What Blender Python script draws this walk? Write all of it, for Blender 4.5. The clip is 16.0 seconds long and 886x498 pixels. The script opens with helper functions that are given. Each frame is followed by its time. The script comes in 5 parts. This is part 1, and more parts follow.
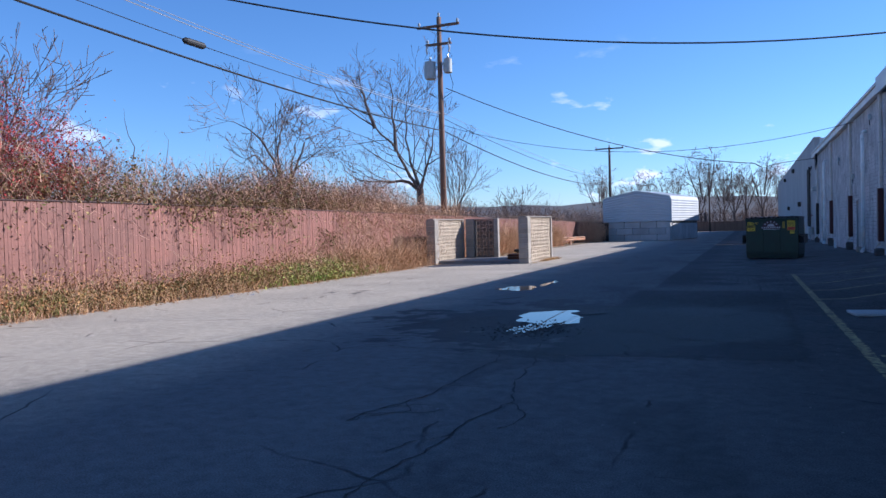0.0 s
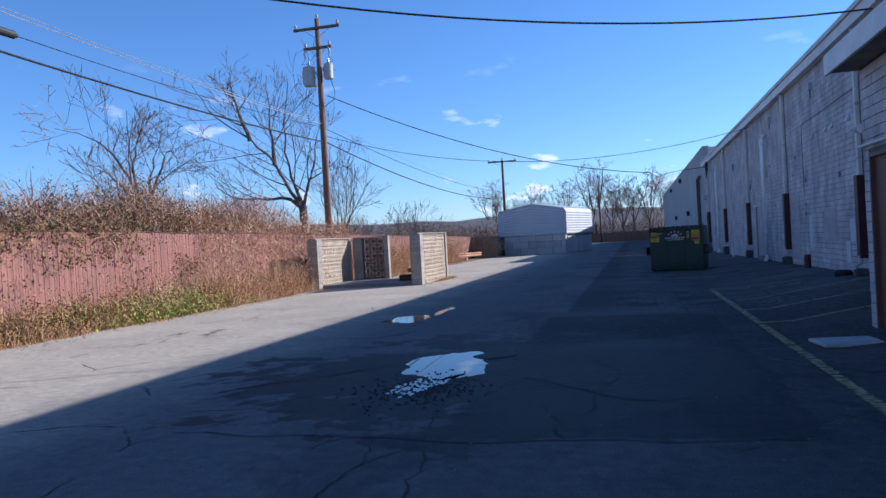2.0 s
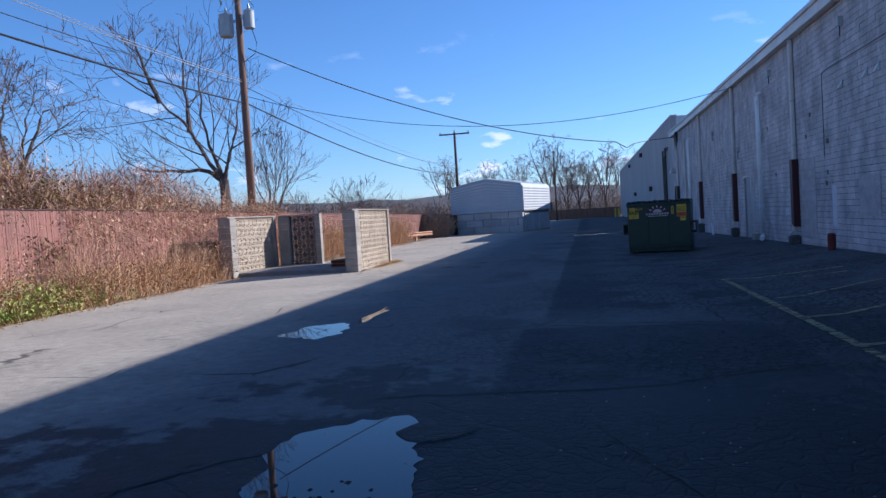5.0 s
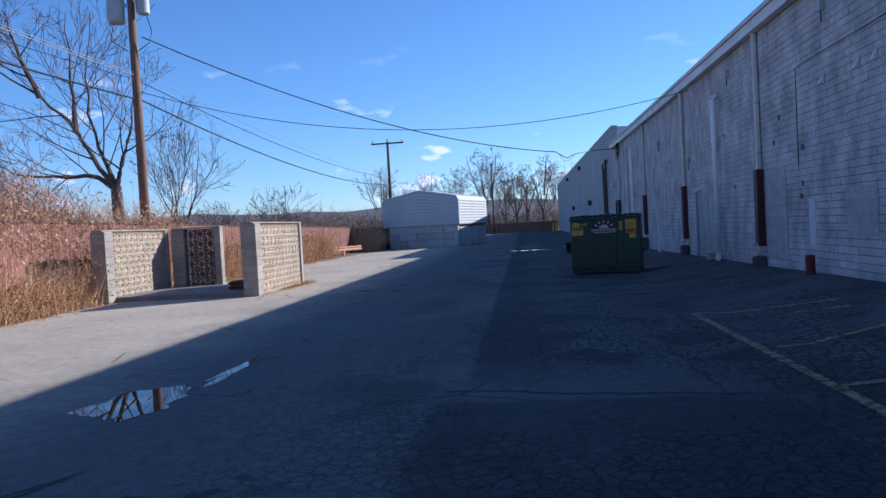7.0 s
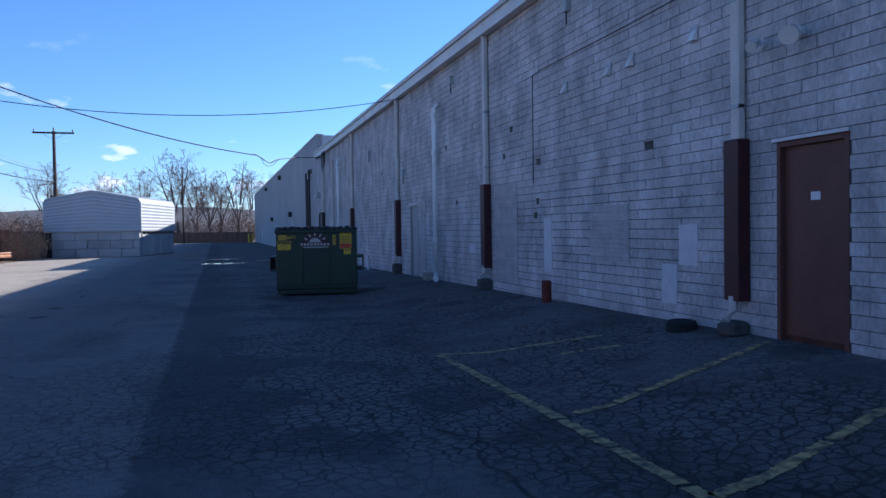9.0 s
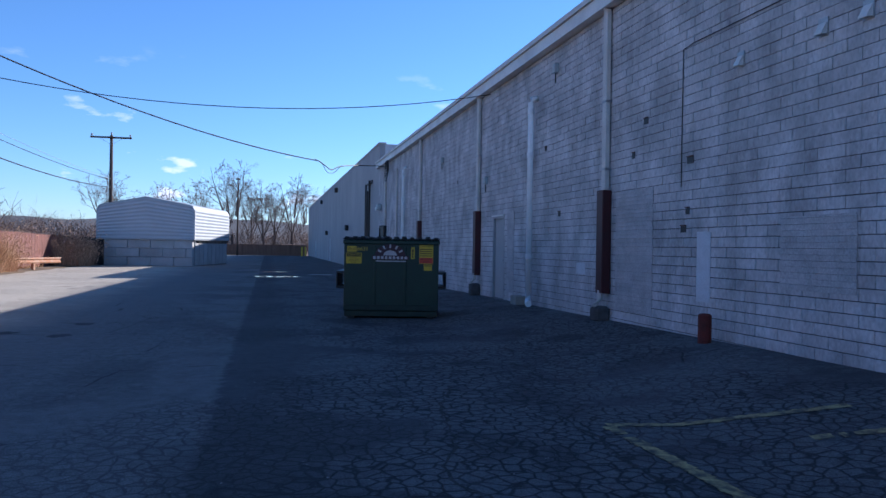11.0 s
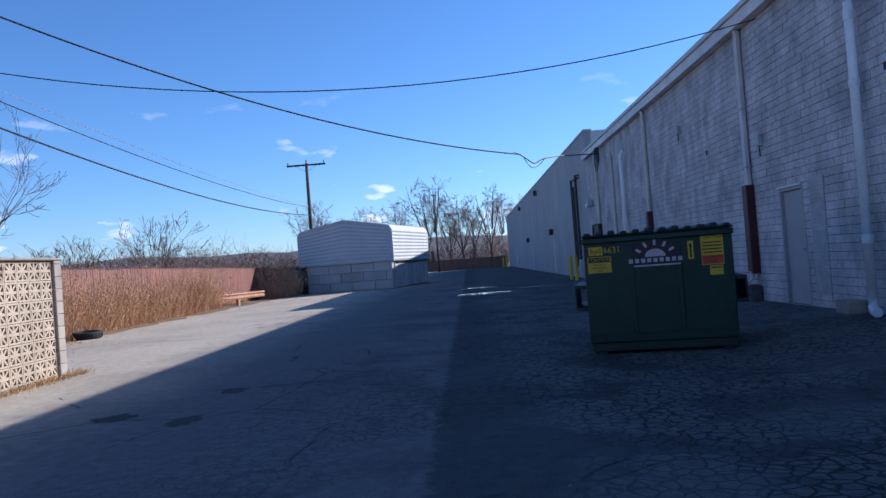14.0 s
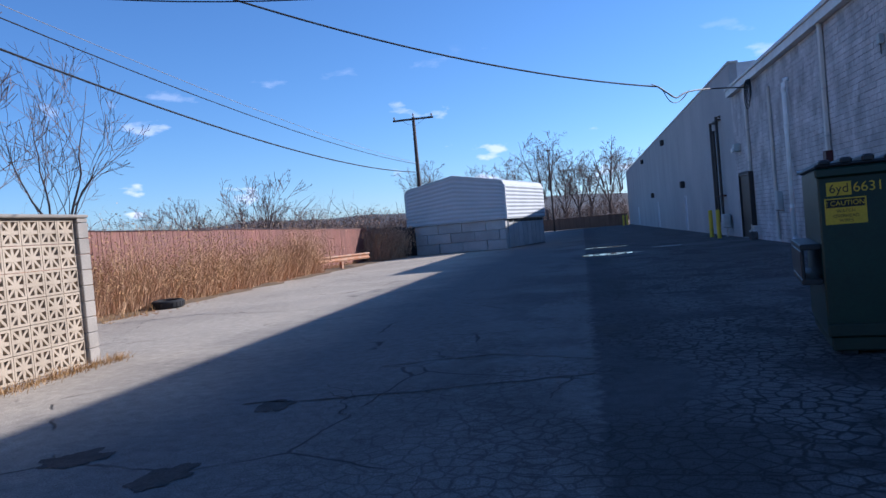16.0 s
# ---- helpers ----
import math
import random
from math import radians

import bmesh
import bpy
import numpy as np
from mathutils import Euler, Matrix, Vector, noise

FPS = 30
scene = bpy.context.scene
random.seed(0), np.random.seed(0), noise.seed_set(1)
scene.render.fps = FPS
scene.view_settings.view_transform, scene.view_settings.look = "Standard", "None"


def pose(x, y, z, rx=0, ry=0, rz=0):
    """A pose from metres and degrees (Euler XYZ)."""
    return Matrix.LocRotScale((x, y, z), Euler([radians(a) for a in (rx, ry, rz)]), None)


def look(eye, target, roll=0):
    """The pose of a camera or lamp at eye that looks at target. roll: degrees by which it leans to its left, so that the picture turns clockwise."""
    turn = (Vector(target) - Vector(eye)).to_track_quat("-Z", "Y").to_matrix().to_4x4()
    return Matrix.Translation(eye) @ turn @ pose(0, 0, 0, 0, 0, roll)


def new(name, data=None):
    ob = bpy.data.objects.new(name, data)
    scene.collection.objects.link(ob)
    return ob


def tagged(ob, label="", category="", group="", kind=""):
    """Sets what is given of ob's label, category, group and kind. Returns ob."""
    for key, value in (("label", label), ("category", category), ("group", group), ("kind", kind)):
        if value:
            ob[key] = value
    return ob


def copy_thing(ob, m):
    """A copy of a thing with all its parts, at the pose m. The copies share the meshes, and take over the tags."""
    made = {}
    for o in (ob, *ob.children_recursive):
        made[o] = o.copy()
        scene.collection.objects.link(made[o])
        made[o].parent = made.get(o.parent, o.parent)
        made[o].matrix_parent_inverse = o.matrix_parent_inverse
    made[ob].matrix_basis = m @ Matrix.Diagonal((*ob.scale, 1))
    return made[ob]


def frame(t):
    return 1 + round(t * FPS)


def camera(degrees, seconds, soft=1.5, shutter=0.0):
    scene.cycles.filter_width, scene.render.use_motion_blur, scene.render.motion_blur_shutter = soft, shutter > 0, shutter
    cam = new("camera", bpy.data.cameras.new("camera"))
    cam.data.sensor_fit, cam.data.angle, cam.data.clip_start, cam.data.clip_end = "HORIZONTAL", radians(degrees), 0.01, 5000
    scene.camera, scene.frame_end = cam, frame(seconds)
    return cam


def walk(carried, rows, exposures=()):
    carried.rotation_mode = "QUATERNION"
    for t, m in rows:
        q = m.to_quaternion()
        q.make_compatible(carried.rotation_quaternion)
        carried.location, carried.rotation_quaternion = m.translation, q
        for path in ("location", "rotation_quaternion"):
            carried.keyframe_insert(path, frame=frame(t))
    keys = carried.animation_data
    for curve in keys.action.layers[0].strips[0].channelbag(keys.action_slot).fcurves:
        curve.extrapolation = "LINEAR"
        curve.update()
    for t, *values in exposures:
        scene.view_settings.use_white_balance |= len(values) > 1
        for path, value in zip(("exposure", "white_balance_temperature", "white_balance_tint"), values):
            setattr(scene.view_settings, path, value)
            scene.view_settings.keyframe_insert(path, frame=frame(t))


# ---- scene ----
cam = camera(61.2, 16.0)

PATH = [
    (0, (0.602, -0.314, 1.454), (-0.157, 1.536, 1.402), -1.6),
    (0.5, (0.468, 0.212, 1.464), (0.063, 2.171, 1.466), -0.7),
    (1, (0.288, 1.006, 1.466), (-0.074, 2.973, 1.497), -0.8),
    (1.5, (0.08, 1.77, 1.472), (-0.371, 3.718, 1.481), -2.2),
    (2, (-0.071, 2.541, 1.502), (-0.567, 4.479, 1.484), -3.3),
    (2.5, (-0.278, 3.222, 1.528), (-0.733, 5.17, 1.524), -3.8),
    (3, (-0.394, 4.034, 1.519), (-0.882, 5.973, 1.543), -3.9),
    (3.5, (-0.576, 4.731, 1.513), (-1.048, 6.675, 1.519), -3.6),
    (4, (-0.617, 5.487, 1.513), (-1.098, 7.427, 1.559), -3.6),
    (4.5, (-0.765, 6.272, 1.489), (-1.25, 8.213, 1.496), -3.5),
    (5, (-0.804, 7.024, 1.467), (-1.182, 8.986, 1.384), -3.6),
    (5.2, (-0.808, 7.355, 1.429), (-1.137, 9.325, 1.329), -4.1),
    (7.3, (-0.817, 10.612, 1.505), (-0.994, 12.604, 1.471), -2.1),
    (7.5, (-0.826, 10.91, 1.49), (-0.955, 12.905, 1.475), -1.1),
    (8, (-0.82, 11.614, 1.476), (-0.684, 13.609, 1.438), -3.7),
    (8.5, (-0.866, 12.404, 1.452), (-0.533, 14.375, 1.377), -3.4),
    (8.7, (-0.85, 12.715, 1.493), (-0.304, 14.638, 1.424), -1.8),
    (10.8, (-0.997, 15.813, 1.406), (-0.402, 17.722, 1.408), 1.7),
    (11, (-0.981, 16.17, 1.382), (-0.526, 18.118, 1.38), 0.9),
    (11.3, (-0.983, 16.748, 1.381), (-0.724, 18.731, 1.413), 0.0),
    (11.5, (-0.985, 17.093, 1.383), (-0.8, 19.084, 1.429), -0.8),
    (12, (-0.979, 17.801, 1.372), (-0.794, 19.792, 1.415), -1.6),
    (12.5, (-0.98, 18.657, 1.42), (-0.992, 20.656, 1.485), -1.7),
    (13, (-0.972, 19.331, 1.366), (-0.842, 21.326, 1.439), -3.3),
    (13.5, (-0.924, 20.087, 1.379), (-0.745, 22.077, 1.464), -4.5),
    (14, (-1.054, 20.909, 1.369), (-1.119, 22.908, 1.402), -4.4),
    (14.5, (-1.087, 21.751, 1.348), (-1.294, 23.74, 1.324), -5.1),
    (15, (-1.273, 22.546, 1.315), (-1.621, 24.513, 1.203), -4.3),
    (15.5, (-1.353, 23.299, 1.334), (-1.785, 25.249, 1.227), -5.2),
    (16, (-1.429, 24.236, 1.29), (-1.8, 26.2, 1.242), -5.1),
]
walk(cam, [(t, look(eye, target, roll)) for t, eye, target, roll in PATH], exposures=((0, 0.77, 4820, 15), (2.5, 0.72, 4820, 15), (4.5, 0.63, 4820, 15), (5.5, 0.68, 4820, 15), (7.5, 0.70, 4820, 15), (8.5, 0.83, 4820, 15), (11, 0.84, 4830, 15), (13, 0.75, 4830, 15), (16, 0.66, 4830, 15)))


# ---- world, sun, exposure ----
SUN_TO = Vector((12.0, 7.6, 6.72)).normalized()
SUN_EL = math.asin(SUN_TO.z)
SUN_AZ = math.atan2(SUN_TO.x, SUN_TO.y)

world = bpy.data.worlds.new("world")
scene.world = world
world.use_nodes = True
wn, wl = world.node_tree.nodes, world.node_tree.links
wn.clear()
w_out = wn.new("ShaderNodeOutputWorld")
w_bg = wn.new("ShaderNodeBackground")
w_bg.inputs["Strength"].default_value = 0.079
w_sky = wn.new("ShaderNodeTexSky")
w_sky.sky_type = "NISHITA"
w_sky.sun_disc = False
w_sky.sun_elevation = SUN_EL
w_sky.sun_rotation = SUN_AZ
w_sky.altitude = 120
w_sky.air_density = 1.0
w_sky.dust_density = 0.05
w_sky.ozone_density = 4.0
# small fair-weather clouds low over the horizon
w_co = wn.new("ShaderNodeTexCoord")
w_map = wn.new("ShaderNodeMapping")
w_map.inputs["Scale"].default_value = (1.0, 1.0, 2.6)
w_map.inputs["Location"].default_value = (0.35, 0.1, 0.0)
w_noise = wn.new("ShaderNodeTexNoise")
w_noise.inputs["Scale"].default_value = 11.5
w_noise.inputs["Detail"].default_value = 6.0
w_noise.inputs["Roughness"].default_value = 0.52
w_ramp = wn.new("ShaderNodeMapRange")
w_ramp.inputs["From Min"].default_value = 0.625
w_ramp.inputs["From Max"].default_value = 0.69
w_sep = wn.new("ShaderNodeSeparateXYZ")
w_low = wn.new("ShaderNodeMapRange")
w_low.inputs["From Min"].default_value = 0.24
w_low.inputs["From Max"].default_value = 0.06
w_mul = wn.new("ShaderNodeMath")
w_mul.operation = "MULTIPLY"
w_mul2 = wn.new("ShaderNodeMath")
w_mul2.operation = "MULTIPLY"
w_mul2.inputs[1].default_value = 0.9
w_mix = wn.new("ShaderNodeMix")
w_mix.data_type = "RGBA"
w_mix.inputs["B"].default_value = (9.4, 8.5, 8.2, 1)
wl.new(w_co.outputs["Generated"], w_map.inputs["Vector"])
wl.new(w_map.outputs["Vector"], w_noise.inputs["Vector"])
wl.new(w_noise.outputs["Fac"], w_ramp.inputs["Value"])
wl.new(w_co.outputs["Generated"], w_sep.inputs["Vector"])
wl.new(w_sep.outputs["Z"], w_low.inputs["Value"])
wl.new(w_ramp.outputs["Result"], w_mul.inputs[0])
wl.new(w_low.outputs["Result"], w_mul.inputs[1])
wl.new(w_mul.outputs["Value"], w_mul2.inputs[0])
wl.new(w_mul2.outputs["Value"], w_mix.inputs["Factor"])
wl.new(w_sky.outputs["Color"], w_mix.inputs["A"])
wl.new(w_mix.outputs["Result"], w_bg.inputs["Color"])
wl.new(w_bg.outputs["Background"], w_out.inputs["Surface"])

sun_data = bpy.data.lights.new("sun", "SUN")
sun_data.energy = 4.7
sun_data.angle = radians(0.53)
sun_data.color = (1.0, 0.82, 0.60)
sun = new("sun", sun_data)
sun.matrix_world = look(SUN_TO * 200, (0, 0, 0))


# ---- materials ----
def material(name, colour, rough=0.8, metal=0.0, second=None, scale=3.0, amount=0.5, fine=60.0, grain=0.12,
             bump=0.2, per_piece=0.0, per_island=0.0, stretch=(1, 1, 1), spec=0.4):
    """A surface with stains at scale, grain at fine, and relief."""
    m = bpy.data.materials.new(name)
    m.use_nodes = True
    n, l = m.node_tree.nodes, m.node_tree.links
    bsdf = n["Principled BSDF"]
    bsdf.inputs["Roughness"].default_value = rough
    bsdf.inputs["Metallic"].default_value = metal
    bsdf.inputs["Specular IOR Level"].default_value = spec
    geo = n.new("ShaderNodeNewGeometry")
    mp = n.new("ShaderNodeMapping")
    mp.inputs["Scale"].default_value = stretch
    l.new(geo.outputs["Position"], mp.inputs["Vector"])
    big = n.new("ShaderNodeTexNoise")
    big.inputs["Scale"].default_value = scale
    big.inputs["Detail"].default_value = 5
    small = n.new("ShaderNodeTexNoise")
    small.inputs["Scale"].default_value = fine
    small.inputs["Detail"].default_value = 3
    l.new(mp.outputs["Vector"], big.inputs["Vector"])
    l.new(mp.outputs["Vector"], small.inputs["Vector"])
    spread = n.new("ShaderNodeMapRange")
    spread.inputs["From Min"].default_value = 0.36
    spread.inputs["From Max"].default_value = 0.66
    spread.inputs["To Max"].default_value = amount
    l.new(big.outputs["Fac"], spread.inputs["Value"])
    mix = n.new("ShaderNodeMix")
    mix.data_type = "RGBA"
    mix.inputs["A"].default_value = (*colour, 1)
    mix.inputs["B"].default_value = (*(second or [c * 0.6 for c in colour]), 1)
    l.new(spread.outputs["Result"], mix.inputs["Factor"])
    val = n.new("ShaderNodeMapRange")
    val.inputs["From Min"].default_value = 0.25
    val.inputs["From Max"].default_value = 0.75
    val.inputs["To Min"].default_value = 1 - grain
    val.inputs["To Max"].default_value = 1 + grain
    l.new(small.outputs["Fac"], val.inputs["Value"])
    hsv = n.new("ShaderNodeHueSaturation")
    l.new(mix.outputs["Result"], hsv.inputs["Color"])
    last = val.outputs["Result"]
    for share, source, socket in ((per_piece, "ShaderNodeObjectInfo", "Random"), (per_island, "ShaderNodeNewGeometry", "Random Per Island")):
        if share:
            pick = n.new(source)
            pr = n.new("ShaderNodeMapRange")
            pr.inputs["To Min"].default_value = 1 - share
            pr.inputs["To Max"].default_value = 1 + share
            l.new(pick.outputs[socket], pr.inputs["Value"])
            mu = n.new("ShaderNodeMath")
            mu.operation = "MULTIPLY"
            l.new(last, mu.inputs[0])
            l.new(pr.outputs["Result"], mu.inputs[1])
            last = mu.outputs["Value"]
    l.new(last, hsv.inputs["Value"])
    l.new(hsv.outputs["Color"], bsdf.inputs["Base Color"])
    if bump:
        bp = n.new("ShaderNodeBump")
        bp.inputs["Strength"].default_value = bump
        bp.inputs["Distance"].default_value = 0.01
        l.new(small.outputs["Fac"], bp.inputs["Height"])
        l.new(bp.outputs["Normal"], bsdf.inputs["Normal"])
    return m


def asphalt_material():
    """Old asphalt: pale outer side, building shade painted in as grey, darker sealed lane beside the building,
    alligator cracks, patches, fine stone grain.
    """
    m = bpy.data.materials.new("asphalt")
    m.use_nodes = True
    n, l = m.node_tree.nodes, m.node_tree.links
    bsdf = n["Principled BSDF"]
    bsdf.inputs["Specular IOR Level"].default_value = 0.12
    geo = n.new("ShaderNodeNewGeometry")

    def noise_at(scale, detail=4, stretch=(1, 1, 1), rough=0.55):
        mp = n.new("ShaderNodeMapping")
        mp.inputs["Scale"].default_value = stretch
        l.new(geo.outputs["Position"], mp.inputs["Vector"])
        t = n.new("ShaderNodeTexNoise")
        t.inputs["Scale"].default_value, t.inputs["Detail"].default_value, t.inputs["Roughness"].default_value = scale, detail, rough
        l.new(mp.outputs["Vector"], t.inputs["Vector"])
        return t.outputs["Fac"]

    def ramp(src, a, b, lo=0.0, hi=1.0):
        r = n.new("ShaderNodeMapRange")
        for k, v in zip(("From Min", "From Max", "To Min", "To Max"), (a, b, lo, hi)):
            r.inputs[k].default_value = v
        l.new(src, r.inputs["Value"])
        return r.outputs["Result"]

    def calc(op, a, b):
        c = n.new("ShaderNodeMath")
        c.operation = op
        for i, v in enumerate((a, b)):
            if isinstance(v, float):
                c.inputs[i].default_value = v
            else:
                l.new(v, c.inputs[i])
        return c.outputs["Value"]

    def blend(fac, a, b):
        x = n.new("ShaderNodeMix")
        x.data_type = "RGBA"
        l.new(fac, x.inputs["Factor"])
        for k, v in (("A", a), ("B", b)):
            if isinstance(v, tuple):
                x.inputs[k].default_value = (*v, 1)
            else:
                l.new(v, x.inputs[k])
        return x.outputs["Result"]

    sep = n.new("ShaderNodeSeparateXYZ")
    l.new(geo.outputs["Position"], sep.inputs["Vector"])
    wob = noise_at(0.7, 4)
    fine_wob = noise_at(3.0, 4)
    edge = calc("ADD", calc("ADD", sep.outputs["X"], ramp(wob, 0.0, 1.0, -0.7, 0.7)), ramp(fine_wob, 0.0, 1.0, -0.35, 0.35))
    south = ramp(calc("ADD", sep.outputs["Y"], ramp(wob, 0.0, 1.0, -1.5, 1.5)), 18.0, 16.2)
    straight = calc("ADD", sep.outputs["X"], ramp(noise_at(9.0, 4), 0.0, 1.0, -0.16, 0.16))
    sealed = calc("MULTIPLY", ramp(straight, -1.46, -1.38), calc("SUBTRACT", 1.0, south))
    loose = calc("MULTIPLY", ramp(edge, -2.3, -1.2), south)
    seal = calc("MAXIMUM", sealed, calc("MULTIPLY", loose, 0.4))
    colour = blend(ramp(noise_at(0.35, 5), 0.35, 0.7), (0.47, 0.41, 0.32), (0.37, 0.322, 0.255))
    # shade painted in: asphalt turns darker from the building's shadow edge inward
    shade_tint = ramp(edge, -6.8, -4.4)
    colour = blend(shade_tint, colour, (0.168, 0.159, 0.149))
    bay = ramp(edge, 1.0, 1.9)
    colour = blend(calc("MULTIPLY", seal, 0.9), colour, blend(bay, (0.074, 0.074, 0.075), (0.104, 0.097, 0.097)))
    # near stretch made darker again towards the annex
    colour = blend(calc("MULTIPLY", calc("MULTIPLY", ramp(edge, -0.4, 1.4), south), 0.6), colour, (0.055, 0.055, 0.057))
    # squared repair patch with sawn edges
    saw = calc("MULTIPLY", calc("MULTIPLY", ramp(straight, -1.7, -1.6), ramp(straight, 1.22, 1.16)), calc("MULTIPLY", ramp(sep.outputs["Y"], 8.08, 8.14), ramp(sep.outputs["Y"], 16.5, 16.4)))
    colour = blend(calc("MULTIPLY", saw, 0.6), colour, (0.05, 0.051, 0.054))
    # damp, dark patching round the puddles and along the middle of the yard
    damp = calc("MULTIPLY", ramp(noise_at(0.55, 6, (1, 0.6, 1), 0.6), 0.50, 0.57), ramp(edge, -3.6, -2.4))
    # wet, ravelled ground round the large puddle
    off = n.new("ShaderNodeVectorMath")
    off.operation = "DISTANCE"
    off.inputs[1].default_value = (-1.5, 11.0, 0.0)
    l.new(geo.outputs["Position"], off.inputs[0])
    ring = ramp(calc("ADD", off.outputs["Value"], ramp(noise_at(0.9, 6, (1, 1, 1), 0.65), 0.25, 0.75, -2.2, 2.2)), 3.1, 2.6)
    damp = calc("MAXIMUM", calc("MULTIPLY", damp, 0.45), ring)
    colour = blend(calc("MULTIPLY", damp, 0.86), colour, (0.022, 0.023, 0.025))
    # alligator cracking
    warp = n.new("ShaderNodeVectorMath")
    warp.operation = "ADD"
    wn_ = n.new("ShaderNodeTexNoise")
    wn_.inputs["Scale"].default_value = 2.6
    wn_.inputs["Detail"].default_value = 6
    sc = n.new("ShaderNodeVectorMath")
    sc.operation = "SCALE"
    sc.inputs["Scale"].default_value = 0.16
    l.new(geo.outputs["Position"], wn_.inputs["Vector"])
    l.new(wn_.outputs["Color"], sc.inputs[0])
    l.new(geo.outputs["Position"], warp.inputs[0])
    l.new(sc.outputs["Vector"], warp.inputs[1])

    def cracks(scale, width):
        v = n.new("ShaderNodeTexVoronoi")
        v.feature = "DISTANCE_TO_EDGE"
        v.inputs["Scale"].default_value = scale
        l.new(warp.outputs["Vector"], v.inputs["Vector"])
        return ramp(v.outputs["Distance"], width, width * 0.3)

    broken = calc("MULTIPLY", ramp(noise_at(0.33, 3), 0.40, 0.50), ramp(edge, -4.6, -1.0, 0.0, 1.0))
    cells = cracks(8.2, 0.11)
    # sealer worn off the tops of the cracked pieces
    worn = calc("MULTIPLY", calc("MULTIPLY", sealed, ramp(edge, -0.9, -0.3)), calc("MULTIPLY", ramp(noise_at(0.9, 5), 0.42, 0.50), calc("SUBTRACT", 1.0, cells)))
    colour = blend(calc("MULTIPLY", worn, 0.8), colour, (0.155, 0.15, 0.144))
    net = calc("MULTIPLY", calc("MAXIMUM", calc("MULTIPLY", cells, 0.9), calc("MULTIPLY", cracks(11.0, 0.07), 0.4)), calc("MULTIPLY", broken, ramp(calc("ADD", sep.outputs["Y"], ramp(wob, 0.0, 1.0, -3.0, 3.0)), 8.0, 12.0)))
    long = calc("MULTIPLY", cracks(0.42, 0.008), ramp(noise_at(0.8, 3), 0.50, 0.58))
    crack = calc("MAXIMUM", net, long)
    colour = blend(calc("MULTIPLY", crack, 0.72), colour, (0.022, 0.022, 0.023))
    # stones
    grit = noise_at(85.0, 3)
    hsv = n.new("ShaderNodeHueSaturation")
    l.new(colour, hsv.inputs["Color"])
    l.new(calc("MULTIPLY", ramp(grit, 0.3, 0.7, 0.62, 1.38), ramp(noise_at(7.0, 8, (1, 1, 1), 0.72), 0.32, 0.68, 0.78, 1.22)), hsv.inputs["Value"])
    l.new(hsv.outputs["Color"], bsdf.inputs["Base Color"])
    l.new(ramp(damp, 0.0, 1.0, 0.9, 0.62), bsdf.inputs["Roughness"])
    bp = n.new("ShaderNodeBump")
    bp.inputs["Strength"].default_value = 0.55
    bp.inputs["Distance"].default_value = 0.015
    l.new(calc("SUBTRACT", calc("MULTIPLY", grit, 0.5), crack), bp.inputs["Height"])
    l.new(bp.outputs["Normal"], bsdf.inputs["Normal"])
    return m


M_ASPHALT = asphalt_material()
M_SOIL = material("dry soil and leaf litter", (0.21, 0.14, 0.08), 0.95, second=(0.12, 0.09, 0.05), scale=1.2, amount=0.9, fine=30, grain=0.4, bump=0.6)
M_BLOCK = material("grey painted block", (0.56, 0.53, 0.525), 0.85, second=(0.29, 0.277, 0.272), scale=1.7, amount=0.85, fine=26, grain=0.22, bump=0.8, per_piece=0.07, per_island=0.07, stretch=(1, 1, 0.6))
M_INFILL = material("painted infill masonry", (0.47, 0.45, 0.445), 0.9, second=(0.34, 0.325, 0.32), scale=4, amount=0.8, fine=40, grain=0.2, bump=0.8, per_piece=0.05)
M_MORTAR = material("recessed dark joint", (0.09, 0.087, 0.088), 0.95, scale=2, amount=0.5)
M_SMOOTH = material("smooth painted wall", (0.40, 0.385, 0.38), 0.85, second=(0.30, 0.29, 0.29), scale=0.5, amount=0.7, fine=14, grain=0.07, bump=0.2, stretch=(1, 1, 0.5))
M_PATCH = material("pale paint patch", (0.62, 0.62, 0.64), 0.8, scale=5, amount=0.5, second=(0.48, 0.47, 0.48))
M_TRIM = material("off-white metal trim", (0.74, 0.72, 0.68), 0.5, second=(0.46, 0.44, 0.42), scale=1.2, amount=0.6, fine=20, grain=0.05, bump=0.05)
M_SPOUT = material("weathered downspout paint", (0.62, 0.58, 0.53), 0.5, second=(0.46, 0.42, 0.38), scale=2, amount=0.6, bump=0.05)
M_PVC = material("white plastic pipe", (0.80, 0.80, 0.80), 0.4, second=(0.66, 0.65, 0.63), scale=3, amount=0.6, bump=0.03)
M_MAROON = material("maroon painted steel", (0.060, 0.012, 0.014), 0.5, second=(0.035, 0.012, 0.012), scale=4, amount=0.6, bump=0.1)
M_BROWN = material("brown painted door steel", (0.13, 0.055, 0.042), 0.55, second=(0.09, 0.036, 0.028), scale=2.5, amount=0.6, fine=30, bump=0.1)
M_GREYDOOR = material("grey door paint", (0.37, 0.36, 0.36), 0.6, second=(0.30, 0.29, 0.28), scale=2, amount=0.5, bump=0.08)
M_DARK = material("black shutter paint", (0.02, 0.018, 0.02), 0.5, scale=5, amount=0.4, bump=0.1)
M_DOORDARK = material("dark brown shutter paint", (0.05, 0.028, 0.026), 0.6, scale=4, amount=0.6, bump=0.1)
M_RUST = material("rusted iron", (0.10, 0.035, 0.018), 0.85, second=(0.05, 0.02, 0.014), scale=9, amount=0.8, bump=0.4)
